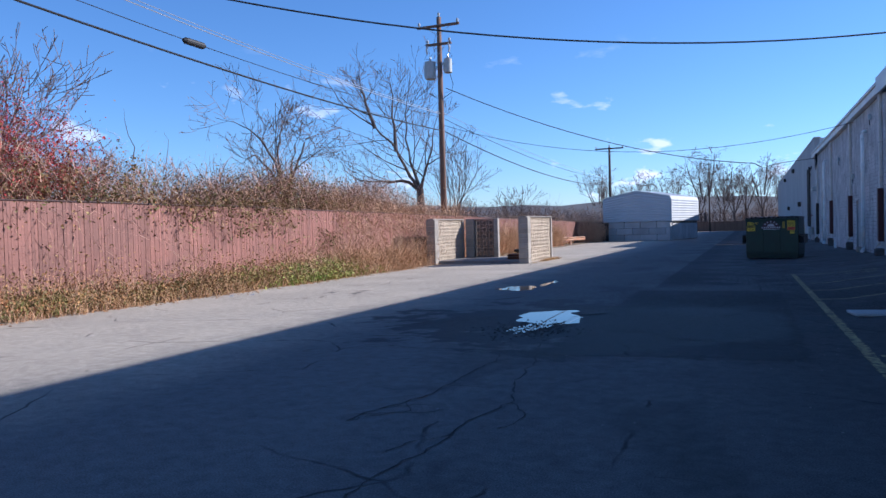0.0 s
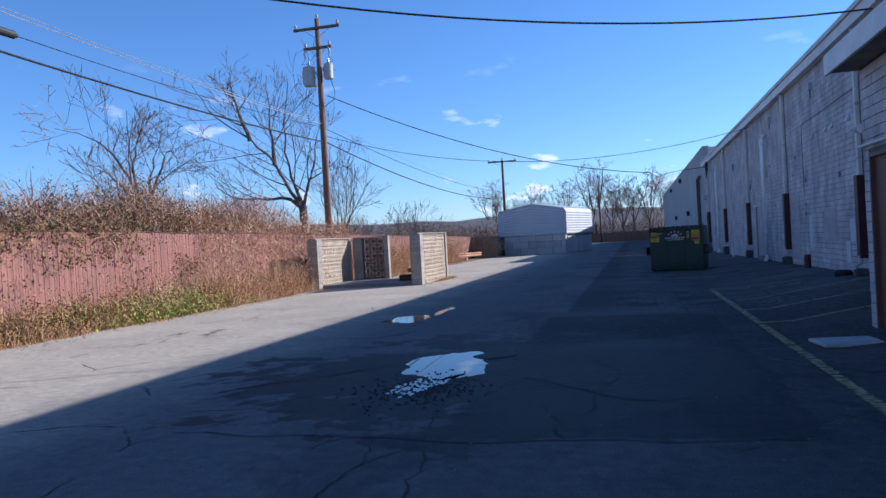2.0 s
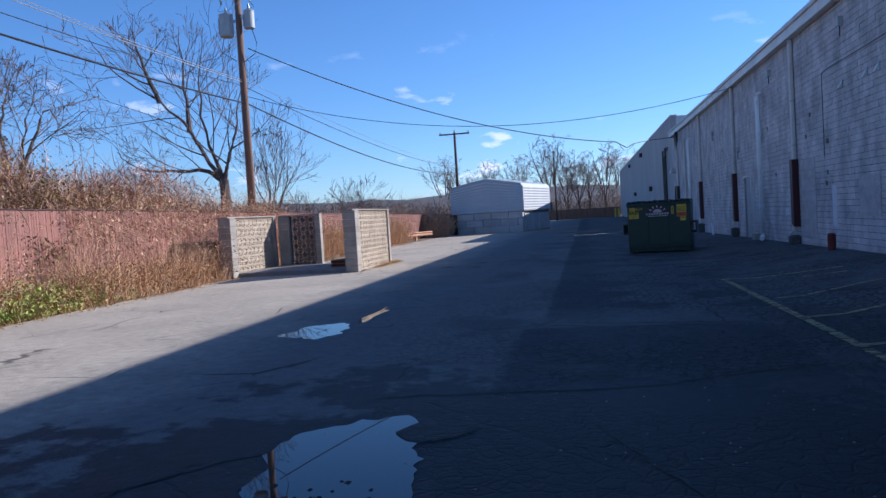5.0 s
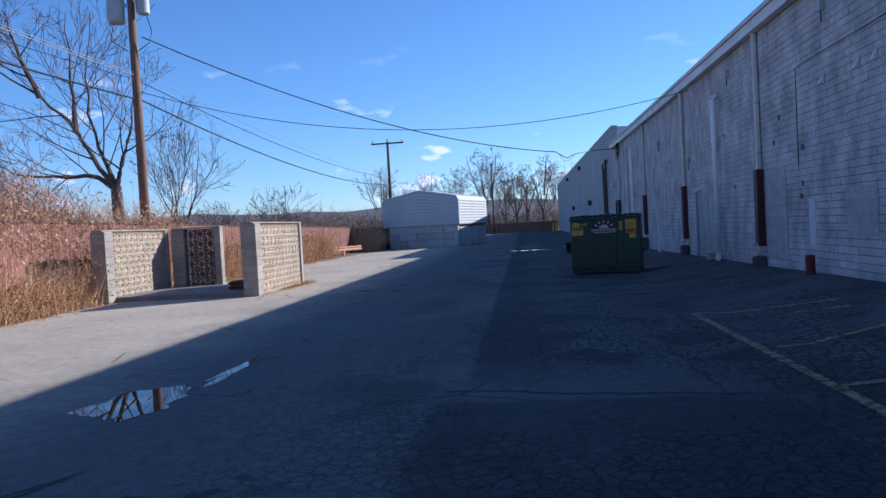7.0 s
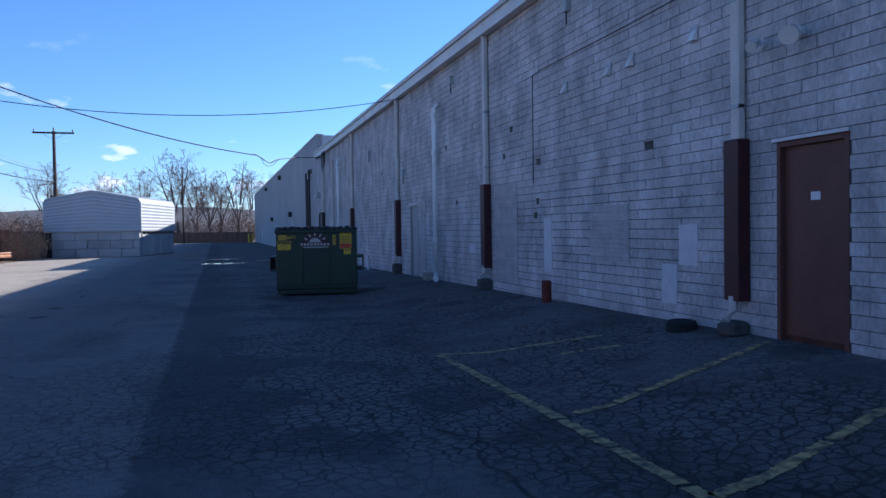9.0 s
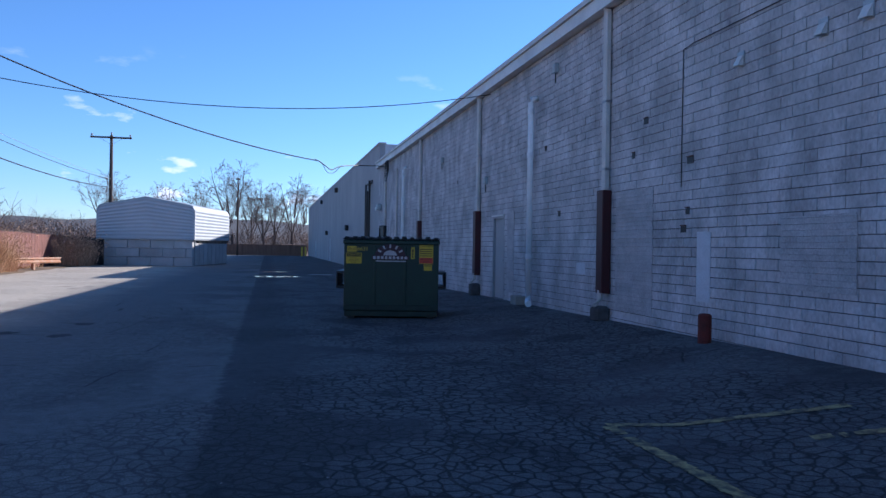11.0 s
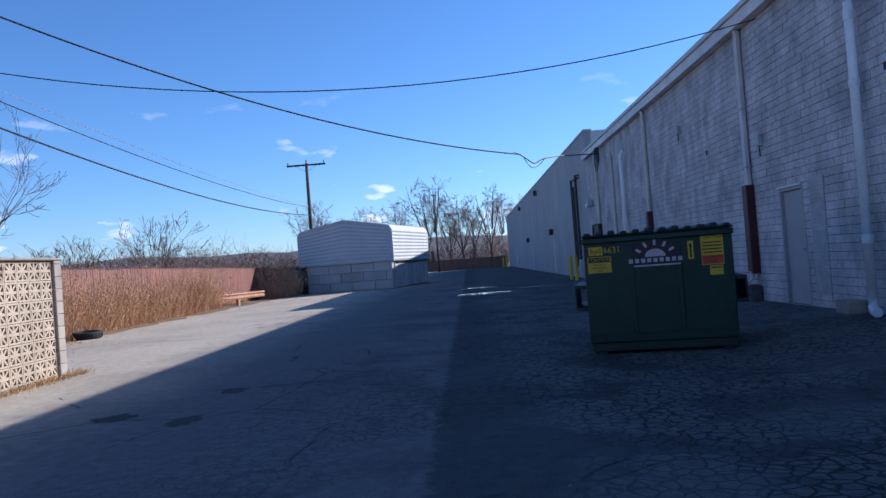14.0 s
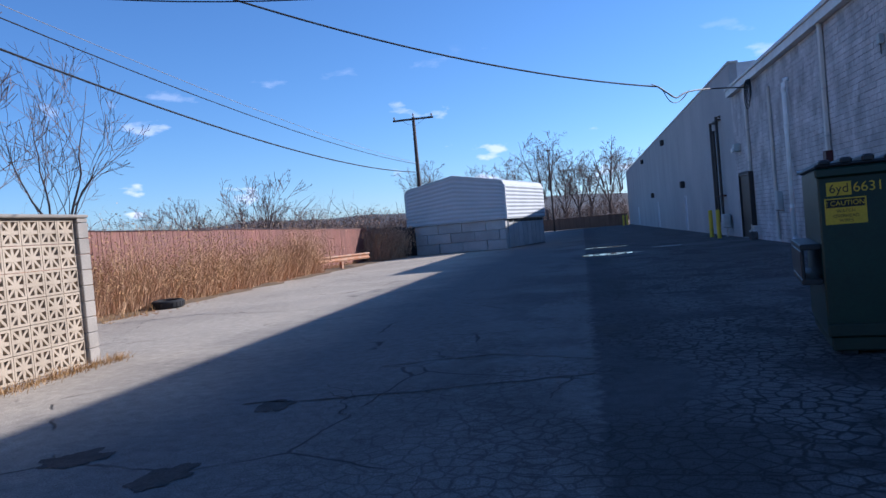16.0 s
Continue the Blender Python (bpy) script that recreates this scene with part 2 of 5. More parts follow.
M_REDRUST = material("rusty red bollard paint", (0.13, 0.022, 0.016), 0.75, second=(0.07, 0.02, 0.015), scale=9, amount=0.8, bump=0.3)
M_RUBBLE = material("dark rough concrete stub", (0.10, 0.093, 0.088), 0.95, second=(0.06, 0.056, 0.055), scale=8, amount=0.8, bump=0.6)
M_STEEL = material("galvanised steel", (0.45, 0.46, 0.47), 0.45, 0.6, scale=6, amount=0.4, bump=0.05)
M_TRANSF = material("grey transformer enamel", (0.42, 0.44, 0.44), 0.45, scale=4, amount=0.3, bump=0.03)
M_PORCELAIN = material("grey porcelain", (0.5, 0.5, 0.5), 0.25, scale=8, amount=0.3, bump=0.0)
M_CABLE = material("black cable sheath", (0.018, 0.018, 0.02), 0.6, scale=8, amount=0.3, bump=0.0)
M_STRAND = material("bright wire strand", (0.55, 0.55, 0.55), 0.35, 0.7, scale=8, amount=0.3, bump=0.0)
M_POLE = material("weathered pole wood", (0.21, 0.125, 0.085), 0.9, second=(0.12, 0.075, 0.055), scale=3, amount=0.8, fine=30, grain=0.3, bump=0.6, stretch=(1, 1, 0.06))
M_FARPOLE = material("dark pole wood", (0.10, 0.07, 0.055), 0.9, scale=3, amount=0.6, bump=0.3, stretch=(1, 1, 0.1))
M_SLAT = material("faded red-brown fence slat", (0.26, 0.112, 0.082), 0.6, second=(0.195, 0.092, 0.070), scale=0.9, amount=0.8, fine=25, grain=0.15, bump=0.1, per_piece=0.16, per_island=0.16)
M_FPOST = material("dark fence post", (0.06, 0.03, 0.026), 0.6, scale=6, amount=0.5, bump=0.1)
M_BREEZE = material("cream breeze block", (0.47, 0.39, 0.29), 0.9, second=(0.37, 0.30, 0.22), scale=2.2, amount=0.8, fine=60, grain=0.12, bump=0.3, per_piece=0.09)
# the cream breeze block again, with the back wall's shade in its colour
M_BREEZESHADE = material("stained breeze block darkened for shade", (0.10, 0.095, 0.095), 0.9, second=(0.06, 0.06, 0.06), scale=2.2, amount=0.8, fine=60, bump=0.3, per_piece=0.1)
M_PIER = material("grey concrete block", (0.36, 0.32, 0.27), 0.9, second=(0.25, 0.23, 0.20), scale=2.4, amount=0.8, fine=50, grain=0.14, bump=0.4, per_piece=0.10)
M_SLAB = material("stained concrete", (0.27, 0.25, 0.23), 0.9, second=(0.16, 0.15, 0.14), scale=2, amount=0.8, bump=0.3)
M_BIGBLOCK = material("large cast concrete block", (0.47, 0.46, 0.44), 0.9, second=(0.36, 0.35, 0.33), scale=1.1, amount=0.7, fine=20, bump=0.3, per_piece=0.14)
M_SHEET = material("white corrugated sheet", (0.46, 0.48, 0.50), 0.5, second=(0.39, 0.41, 0.43), scale=0.8, amount=0.6, fine=15, grain=0.04, bump=0.03)
M_GREEN = material("dark green bin paint", (0.006, 0.030, 0.018), 0.42, second=(0.005, 0.020, 0.013), scale=3.5, amount=0.8, fine=35, grain=0.2, bump=0.08)
M_GREENLOW = material("scuffed green bin sill", (0.02, 0.034, 0.022), 0.6, second=(0.012, 0.024, 0.016), scale=6, amount=0.8, bump=0.2)
M_LID = material("black plastic lid", (0.02, 0.022, 0.025), 0.45, scale=5, amount=0.4, bump=0.1)
M_YELLOW = material("yellow sticker", (0.62, 0.42, 0.02), 0.5, second=(0.50, 0.34, 0.03), scale=6, amount=0.5, bump=0.0)
M_RED = material("red sticker", (0.55, 0.06, 0.03), 0.5, scale=6, amount=0.4, bump=0.0)
M_BLACK = material("black print", (0.012, 0.012, 0.012), 0.6, scale=6, amount=0.2, bump=0.0)
M_PLUM = material("plum print", (0.05, 0.018, 0.026), 0.55, scale=6, amount=0.3, bump=0.0)
M_CREAMPRINT = material("off-white print", (0.55, 0.50, 0.48), 0.55, scale=6, amount=0.3, bump=0.0)
M_LINE = material("worn yellow road paint", (0.44, 0.35, 0.15), 0.8, second=(0.07, 0.065, 0.055), scale=11, amount=1.0, fine=60, grain=0.3, bump=0.2)
M_YPOST = material("yellow post paint", (0.62, 0.46, 0.03), 0.5, second=(0.45, 0.32, 0.04), scale=5, amount=0.5, bump=0.05)
M_RUBBER = material("weathered tyre rubber", (0.022, 0.022, 0.024), 0.85, scale=6, amount=0.5, bump=0.3)
M_RAIL = material("peeling orange rail paint", (0.42, 0.19, 0.09), 0.75, second=(0.46, 0.32, 0.22), scale=3, amount=0.9, bump=0.2)
M_BARK = material("grey-brown bark", (0.13, 0.10, 0.085), 0.95, second=(0.08, 0.062, 0.052), scale=5, amount=0.7, fine=30, grain=0.3, bump=0.5)
M_TWIG = material("bare twig", (0.19, 0.135, 0.11), 0.95, scale=2, amount=0.6, bump=0.0, per_island=0.25)
M_DRY = material("dry tan weed stems", (0.62, 0.42, 0.25), 0.95, second=(0.45, 0.26, 0.155), scale=0.8, amount=0.9, bump=0.0, per_island=0.35)
M_VINE = material("red-brown vine stems", (0.48, 0.30, 0.205), 0.95, second=(0.33, 0.19, 0.125), scale=0.7, amount=0.9, bump=0.0, per_island=0.35)
M_LEAFRUST = material("rust-coloured leaves", (0.34, 0.16, 0.06), 0.8, second=(0.28, 0.19, 0.07), scale=0.9, amount=0.9, bump=0.0, per_island=0.4)
M_LEAFOLIVE = material("olive late leaves", (0.17, 0.16, 0.05), 0.75, second=(0.26, 0.14, 0.05), scale=0.9, amount=0.9, bump=0.0, per_island=0.4)
M_LEAFGREEN = material("green weeds", (0.23, 0.31, 0.05), 0.75, second=(0.36, 0.31, 0.08), scale=1.4, amount=0.9, bump=0.0, per_island=0.3)
M_BERRY = material("red berries and leaves", (0.42, 0.03, 0.035), 0.6, second=(0.28, 0.04, 0.03), scale=2, amount=0.7, bump=0.0, per_island=0.4)
M_STRAW = material("bleached grass", (0.48, 0.30, 0.13), 0.95, second=(0.34, 0.22, 0.10), scale=2, amount=0.7, bump=0.0, per_island=0.3)
M_HILL = material("far wooded hill", (0.09, 0.085, 0.085), 1.0, second=(0.06, 0.06, 0.065), scale=0.02, amount=0.8, fine=0.3, grain=0.3, bump=0.0)
M_WHITE = material("white litter", (0.75, 0.75, 0.74), 0.6, scale=6, amount=0.3, bump=0.0)
M_MAT = material("pale stone slab", (0.50, 0.49, 0.47), 0.8, scale=3, amount=0.6, bump=0.2)

M_WATER = bpy.data.materials.new("puddle water")
M_WATER.use_nodes = True
_b = M_WATER.node_tree.nodes["Principled BSDF"]
_b.inputs["Base Color"].default_value = (0.02, 0.02, 0.02, 1)
_b.inputs["Roughness"].default_value = 0.015
_b.inputs["IOR"].default_value = 1.33
_b.inputs["Specular IOR Level"].default_value = 0.9


# ---- mesh helpers ----
class Shape:
    """Collects boxes, tubes and polygons into one mesh."""

    def __init__(self):
        self.v, self.f = [], []

    def poly(self, pts):
        i = len(self.v)
        self.v += [tuple(p) for p in pts]
        self.f.append(tuple(range(i, i + len(pts))))
        return self

    def box(self, x0, x1, y0, y1, z0, z1, m=None):
        i = len(self.v)
        c = [(x, y, z) for z in (z0, z1) for x, y in ((x0, y0), (x1, y0), (x1, y1), (x0, y1))]
        if m is not None:
            c = [tuple(m @ Vector(p)) for p in c]
        self.v += c
        for q in ((3, 2, 1, 0), (4, 5, 6, 7), (0, 1, 5, 4), (1, 2, 6, 5), (2, 3, 7, 6), (3, 0, 4, 7)):
            self.f.append(tuple(i + k for k in q))
        return self

    def soft(self, x0, x1, y0, y1, z0, z1, b=0.01, m=None):
        """A box with chamfered edges."""
        i = len(self.v)
        c = []
        for z, s in ((z0, b), (z0 + b, 0), (z1 - b, 0), (z1, b)):
            for k, (x, y) in enumerate(((x0, y0), (x1, y0), (x1, y1), (x0, y1))):
                dx = 1 if x == x0 else -1
                dy = 1 if y == y0 else -1
                two = [(x + dx * (b + s), y + dy * s, z), (x + dx * s, y + dy * (b + s), z)]
                c += two if k in (1, 3) else two[::-1]
        if m is not None:
            c = [tuple(m @ Vector(p)) for p in c]
        self.v += c
        for r in range(3):
            for k in range(8):
                a, d = i + r * 8 + k, i + r * 8 + (k + 1) % 8
                self.f.append((a, d, d + 8, a + 8))
        self.f.append(tuple(i + k for k in reversed(range(8))))
        self.f.append(tuple(i + 24 + k for k in range(8)))
        return self

    def tube(self, pts, radii, n=8, cap=True):
        pts = [Vector(p) for p in pts]
        if not isinstance(radii, (list, tuple)):
            radii = [radii] * len(pts)
        i = len(self.v)
        for k, p in enumerate(pts):
            d = (pts[min(k + 1, len(pts) - 1)] - pts[max(k - 1, 0)]).normalized()
            a = d.cross(Vector((0, 0, 1)) if abs(d.z) < 0.9 else Vector((1, 0, 0))).normalized()
            b = d.cross(a)
            for j in range(n):
                w = 2 * math.pi * j / n
                self.v.append(tuple(p + (a * math.cos(w) + b * math.sin(w)) * radii[k]))
        for k in range(len(pts) - 1):
            for j in range(n):
                a, b = i + k * n + j, i + k * n + (j + 1) % n
                self.f.append((a, b, b + n, a + n))
        if cap:
            self.f.append(tuple(i + j for j in reversed(range(n))))
            e = i + (len(pts) - 1) * n
            self.f.append(tuple(e + j for j in range(n)))
        return self

    def mesh(self, name, mat):
        me = bpy.data.meshes.new(name)
        me.from_pydata(self.v, [], self.f)
        me.materials.append(mat)
        me.update()
        return me


def part(name, shape, mat, parent=None, label="", smooth=False):
    """One mesh object under a thing or a part; a thing of its own without parent."""
    me = shape.mesh(name, mat) if isinstance(shape, Shape) else shape
    if smooth:
        for p in me.polygons:
            p.use_smooth = True
    ob = new(name, me)
    if parent is not None:
        ob.parent = parent
    if label:
        tagged(ob, label)
    return ob


def thing(name, label, category, group="", kind="", m=None):
    ob = new(name)
    if m is not None:
        ob.matrix_world = m
    return tagged(ob, label, category, group, kind)


def smooth_path(pts, n=4):
    """A bent line through a few points, rounded between them."""
    pts = [Vector(p) for p in pts]
    ends = [pts[0] * 2 - pts[1]] + pts + [pts[-1] * 2 - pts[-2]]
    out = []
    for i in range(1, len(ends) - 2):
        a, b, c, d = ends[i - 1:i + 3]
        for k in range(n):
            t = k / n
            out.append(0.5 * (2 * b + (c - a) * t + (2 * a - 5 * b + 4 * c - d) * t * t + (3 * b - a - 3 * c + d) * t ** 3))
    return out + [pts[-1]]


def rise(x, y):
    """Height of the yard: it lifts gently towards the long wall."""
    k = min(max((x - 2.2) / 2.4, 0), 1)
    top = 0.30 if y < 20 else max(0.0, 0.30 - (y - 20) * 0.0115)
    if y < 14:
        top *= max(0.0, (y - 6) / 8)
    return k * top


WALL_X, FENCE_X = 4.68, -13.1


# ---- ground and yard ----
def spread(a, b, n):
    return [a + (b - a) * i / n for i in range(n + 1)]


def sheet(xs, ys, height):
    s = Shape()
    s.v = [(x, y, height(x, y)) for y in ys for x in xs]
    w = len(xs)
    s.f = [(j * w + i, j * w + i + 1, (j + 1) * w + i + 1, (j + 1) * w + i) for j in range(len(ys) - 1) for i in range(w - 1)]
    return s


def bank(x, y):
    """Soil: a low bank under the weeds along the fence, flat beyond."""
    z = -0.05
    if x < -11.2:
        z += 0.10 * min(1.0, (-11.2 - x) / 1.0) + 0.05 * noise.noise((x * 0.8, y * 0.8, 0))
    if x < -13.5:
        z += min(1.0, (-13.5 - x) / 4) * 0.8 * max(0.0, min(1.0, (48 - y) / 14))
    if abs(x) > 60 or y > 160 or y < -40:
        z = -0.05
    return z


ground = part("ground", sheet([-2500, -400, -100] + spread(-60, -16, 22) + spread(-15.5, -9, 26) + [0, 10, 60, 400, 2500],
                              [-2500, -300, -40] + spread(-30, 75, 140) + [90, 120, 160, 400, 2500], bank), M_SOIL, smooth=True)
tagged(ground, "dry brown soil with leaf litter round the yard", "ground", kind="structure")


def yard_edge(y):
    if y < 40:
        return -11.35 + 0.35 * noise.noise((0, y * 0.35, 3)) + 0.12 * noise.noise((0, y * 1.7, 9)) - max(0, 15 - y) * 0.05
    return -11.7 - 0.9 * min(1, (y - 40) / 14) + 0.25 * noise.noise((0, y * 0.5, 3))


yard = Shape()
ys = spread(-25, 80, 210) + spread(82, 124, 14)
cols = [-9.5, -7, -4.5, -2, 0, 1.2, 2.2, 2.8, 3.4, 4.0, 4.6, 5.2]
for y in ys:
    for x in (yard_edge(y), *cols):
        yard.v.append((x, y, rise(x, y)))
w = len(cols) + 1
yard.f = [(j * w + i, j * w + i + 1, (j + 1) * w + i + 1, (j + 1) * w + i) for j in range(len(ys) - 1) for i in range(w - 1)]
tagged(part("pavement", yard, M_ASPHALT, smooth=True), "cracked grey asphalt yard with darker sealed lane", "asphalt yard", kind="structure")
far_road = Shape().box(-40, 30, 112, 122, -0.03, 0.006)
tagged(part("road", far_road, M_ASPHALT), "pale sunlit asphalt lane crossing beyond the yard", "road", kind="structure")


def puddle(name, cx, cy, rx, ry, turn, seed, label, ragged=0.35):
    rnd = random.Random(seed)
    s, n = Shape(), 64
    pts = []
    for k in range(n):
        a = 2 * math.pi * k / n
        r = 1 + ragged * noise.noise((math.cos(a) * 1.6 + seed, math.sin(a) * 1.6, seed)) * 1.6 + ragged * 0.5 * noise.noise((math.cos(a) * 5, math.sin(a) * 5 + seed, 2))
        p = Matrix.Rotation(turn, 2) @ Vector((math.cos(a) * rx * r, math.sin(a) * ry * r))
        pts.append((cx + p.x, cy + p.y, 0.005))
    s.poly(pts)
    return tagged(part(name, s, M_WATER), label, "puddle", kind="structure")


puddle("water", -2.32, 11.42, 0.6, 0.86, 0.15, 4, "shallow rain puddle mirroring the sky in broken asphalt", 0.3)
puddle("water", -2.3, 10.1, 0.2, 0.5, -0.2, 11, "thin tail of a rain puddle over gravel", 0.7)
puddle("water", -4.52, 16.85, 0.42, 0.62, 0.1, 21, "small puddle at the shadow's edge")
puddle("water", -4.17, 18.4, 0.09, 0.85, 0.0, 23, "narrow strip of puddle water", 0.7)
puddle("water", -0.6, 50.4, 0.85, 0.8, 0.1, 31, "bright puddle far down the yard")
puddle("water", -0.6, 56.3, 0.8, 0.5, 0.1, 37, "bright puddle far down the yard")
puddle("water", 1.6, 53.0, 0.6, 0.35, 0.1, 39, "thin puddle by the wall")


M_TARPATCH = material("crumbled dark tar", (0.035, 0.034, 0.033), 0.95, second=(0.07, 0.066, 0.06), scale=7, amount=0.8, fine=50, grain=0.4, bump=0.8)


def pothole(cx, cy, rx, ry, turn, seed):
    """A shallow broken hollow: a dark ragged floor with a raised crumbling rim."""
    s, n = Shape(), 40
    floor, rim = [], []
    for k in range(n):
        a = 2 * math.pi * k / n
        r = 1 + 0.5 * noise.noise((math.cos(a) * 2 + seed, math.sin(a) * 2, seed)) + 0.25 * noise.noise((math.cos(a) * 6, math.sin(a) * 6 + seed, 5))
        p = Matrix.Rotation(turn, 2) @ Vector((math.cos(a) * rx * r, math.sin(a) * ry * r))
        rim.append((cx + p.x, cy + p.y, rise(cx + p.x, cy + p.y) + 0.004 + 0.006 * abs(noise.noise((k * 0.7, seed, 1)))))
        floor.append((cx + p.x * 0.85, cy + p.y * 0.85, rise(cx + p.x, cy + p.y) + 0.004))
    for k in range(n):
        j = (k + 1) % n
        s.poly([rim[k], rim[j], floor[j], floor[k]])
    s.poly(floor)
    return tagged(part("pothole", s, M_TARPATCH), "shallow pothole of crumbled dark tar in the asphalt", "pothole", "potholes", "structure")


for k, (x, y, rx, ry, t) in enumerate(((-4.85, 28.6, 0.24, 0.2, 0.2), (-3.95, 28.2, 0.15, 0.24, -0.3), (-4.0, 29.9, 0.14, 0.22, 0.1), (-1.2, 33.0, 0.2, 0.28, 0.0))):
    pothole(x, y, rx, ry, t, 50 + k * 3)



def crack(pts, width, seed, wander=0.12, twigs=5):
    """An open crack: a thin dark jagged strip with short side cracks."""
    r, s = random.Random(seed), Shape()

    def strip_along(line, w):
        last = None
        for k, p in enumerate(line):
            q = line[min(k + 1, len(line) - 1)] - line[max(k - 1, 0)]
            o = Vector((-q.y, q.x)).normalized() * w * r.uniform(0.25, 1.0)
            pair = [(*(p - o), rise(*p) + 0.004), (*(p + o), rise(*p) + 0.004)]
            if last:
                s.poly([last[0], pair[0], pair[1], last[1]])
            last = pair

    line = []
    for a, b in zip(pts, pts[1:]):
        a, b = Vector(a), Vector(b)
        n = max(3, int((b - a).length / 0.09))
        side = Vector((a.y - b.y, b.x - a.x)).normalized()
        for k in range(n):
            p = a.lerp(b, k / n)
            line.append(p + side * (wander * noise.noise((p.x * 1.3 + seed, p.y * 1.3, 1)) + 0.05 * noise.noise((p.x * 7, p.y * 7, seed))))
    strip_along(line, width)
    for _ in range(twigs):
        p, d, arm = r.choice(line).copy(), r.uniform(0, 6.28), []
        for _ in range(r.randint(4, 12)):
            arm.append(p.copy())
            d += r.gauss(0, 0.45)
            p = p + Vector((math.cos(d), math.sin(d))) * 0.08
        strip_along(arm, min(width * 0.6, 0.009))
    return tagged(part("asphalt_crack", s, M_TARPATCH), "dark open crack running through the asphalt", "crack", "asphalt cracks", "structure")


for k, (pts, w) in enumerate((
        (((-4.0, 8.2), (-1.5, 8.0), (1.15, 8.12)), 0.016), (((1.15, 8.1), (1.2, 14.0), (1.38, 22.2)), 0.022), (((-1.6, 16.9), (1.07, 16.45)), 0.026),
        (((-2.6, 13.0), (-0.6, 13.2), (1.3, 14.0)), 0.024), (((-1.9, 9.3), (-1.6, 7.6), (-1.3, 5.6), (-1.5, 3.0)), 0.014), (((-2.1, 7.9), (-1.95, 6.4), (-2.3, 4.6)), 0.012),
        (((-1.3, 10.6), (-0.4, 9.6), (0.4, 9.2)), 0.018), (((-0.9, 12.3), (-0.3, 10.8), (-0.5, 9.0)), 0.014), (((-4.6, 9.8), (-3.4, 11.0), (-2.9, 11.6)), 0.03),
        (((0.2, 24.5), (2.4, 23.8), (4.4, 24.2)), 0.014), (((1.0, 17.5), (0.1, 20.5), (0.8, 23.5)), 0.016), (((-9.6, 17.2), (-8.7, 17.9), (-8.9, 19.6)), 0.012),
        (((-10.2, 13.6), (-8.6, 13.9), (-7.4, 15.2)), 0.010), (((-7.5, 38.0), (-9.5, 38.6), (-11.4, 37.6)), 0.02), (((-1.43, 30.5), (-3.0, 30.2), (-4.4, 29.9)), 0.03),
        (((-1.43, 31.2), (-2.4, 31.7), (-3.6, 31.4)), 0.02), (((2.2, 27.5), (3.4, 26.3), (4.3, 26.5)), 0.016))):
    crack(pts, w, 300 + k, twigs=5 if k > 3 else 2)

lump = Shape()
for j in range(18):
    a = 6.283 * j / 18
    lump.v.append((-1.9 + 0.26 * math.cos(a) * (1 + 0.4 * noise.noise((math.cos(a), math.sin(a), 2))), 12.0 + 0.24 * math.sin(a) * (1 + 0.4 * noise.noise((math.cos(a), math.sin(a), 7))), 0.012))
lump.v += [(x * 1.0 + (x + 1.9) * 0.12, y + (y - 12.0) * 0.12, 0.0) for x, y, _ in lump.v]
lump.f = [tuple(range(18))] + [(j, j + 18, (j + 1) % 18 + 18, (j + 1) % 18) for j in range(18)]
tagged(part("asphalt_lump", lump, M_ASPHALT), "broken piece of asphalt standing out of the puddle", "asphalt", kind="structure")

rnd = random.Random(5)


def clods(name, mat, n, region, size, label, category, z=0.004):
    s = Shape()
    for _ in range(n):
        x, y = region(rnd)
        r = rnd.uniform(*size)
        a = rnd.uniform(0, 6.28)
        k = rnd.randint(4, 6)
        zz = rise(x, y) + z
        ring = [(x + r * rnd.uniform(0.6, 1.3) * math.cos(a + 6.283 * j / k), y + r * rnd.uniform(0.6, 1.3) * math.sin(a + 6.283 * j / k), zz) for j in range(k)]
        top = (x, y, zz + r * 0.55)
        for j in range(k):
            s.poly([ring[j], ring[(j + 1) % k], top])
    return tagged(part(name, s, mat), label, category, kind="stuff")


clods("puddle_debris", M_TARPATCH, 520, lambda r: (r.gauss(-2.3, 0.32), r.gauss(9.95, 0.42)), (0.006, 0.026), "dark clods and leaves lying in the puddle", "debris")
clods("gravel", M_SLAB, 500, lambda r: (r.uniform(-3.2, 1.6), r.uniform(5, 26)), (0.004, 0.011), "loose stone chips on the asphalt", "gravel")
clods("leaf_litter", M_LEAFRUST, 2600, lambda r: (lambda y: (yard_edge(y) + abs(r.gauss(0, 0.28)) - 0.25, y))(r.uniform(6, 62)), (0.015, 0.045), "dry fallen leaves along the pavement edge", "leaves", 0.0)


# ---- painted parking lines ----
def stripe(name, x0, y0, x1, y1, width, seed, label):
    """Worn paint: a strip with ragged sides and missing flakes."""
    s = Shape()
    r = random.Random(seed)
    d = Vector((x1 - x0, y1 - y0))
    n = max(4, int(d.length / 0.05))
    side = Vector((-d.y, d.x)).normalized() * width / 2
    for k in range(n):
        if r.random() < 0.07:
            continue
        p, q = Vector((x0, y0)) + d * k / n, Vector((x0, y0)) + d * (k + 1) / n
        a, b, c, e = [r.uniform(0.55, 1.05) for _ in range(4)]
        s.poly([(*v, rise(*v) + 0.006) for v in (p - side * a, q - side * b, q + side * c, p + side * e)])
    return tagged(part(name, s, M_LINE), label, "road marking", "parking lines", "structure")


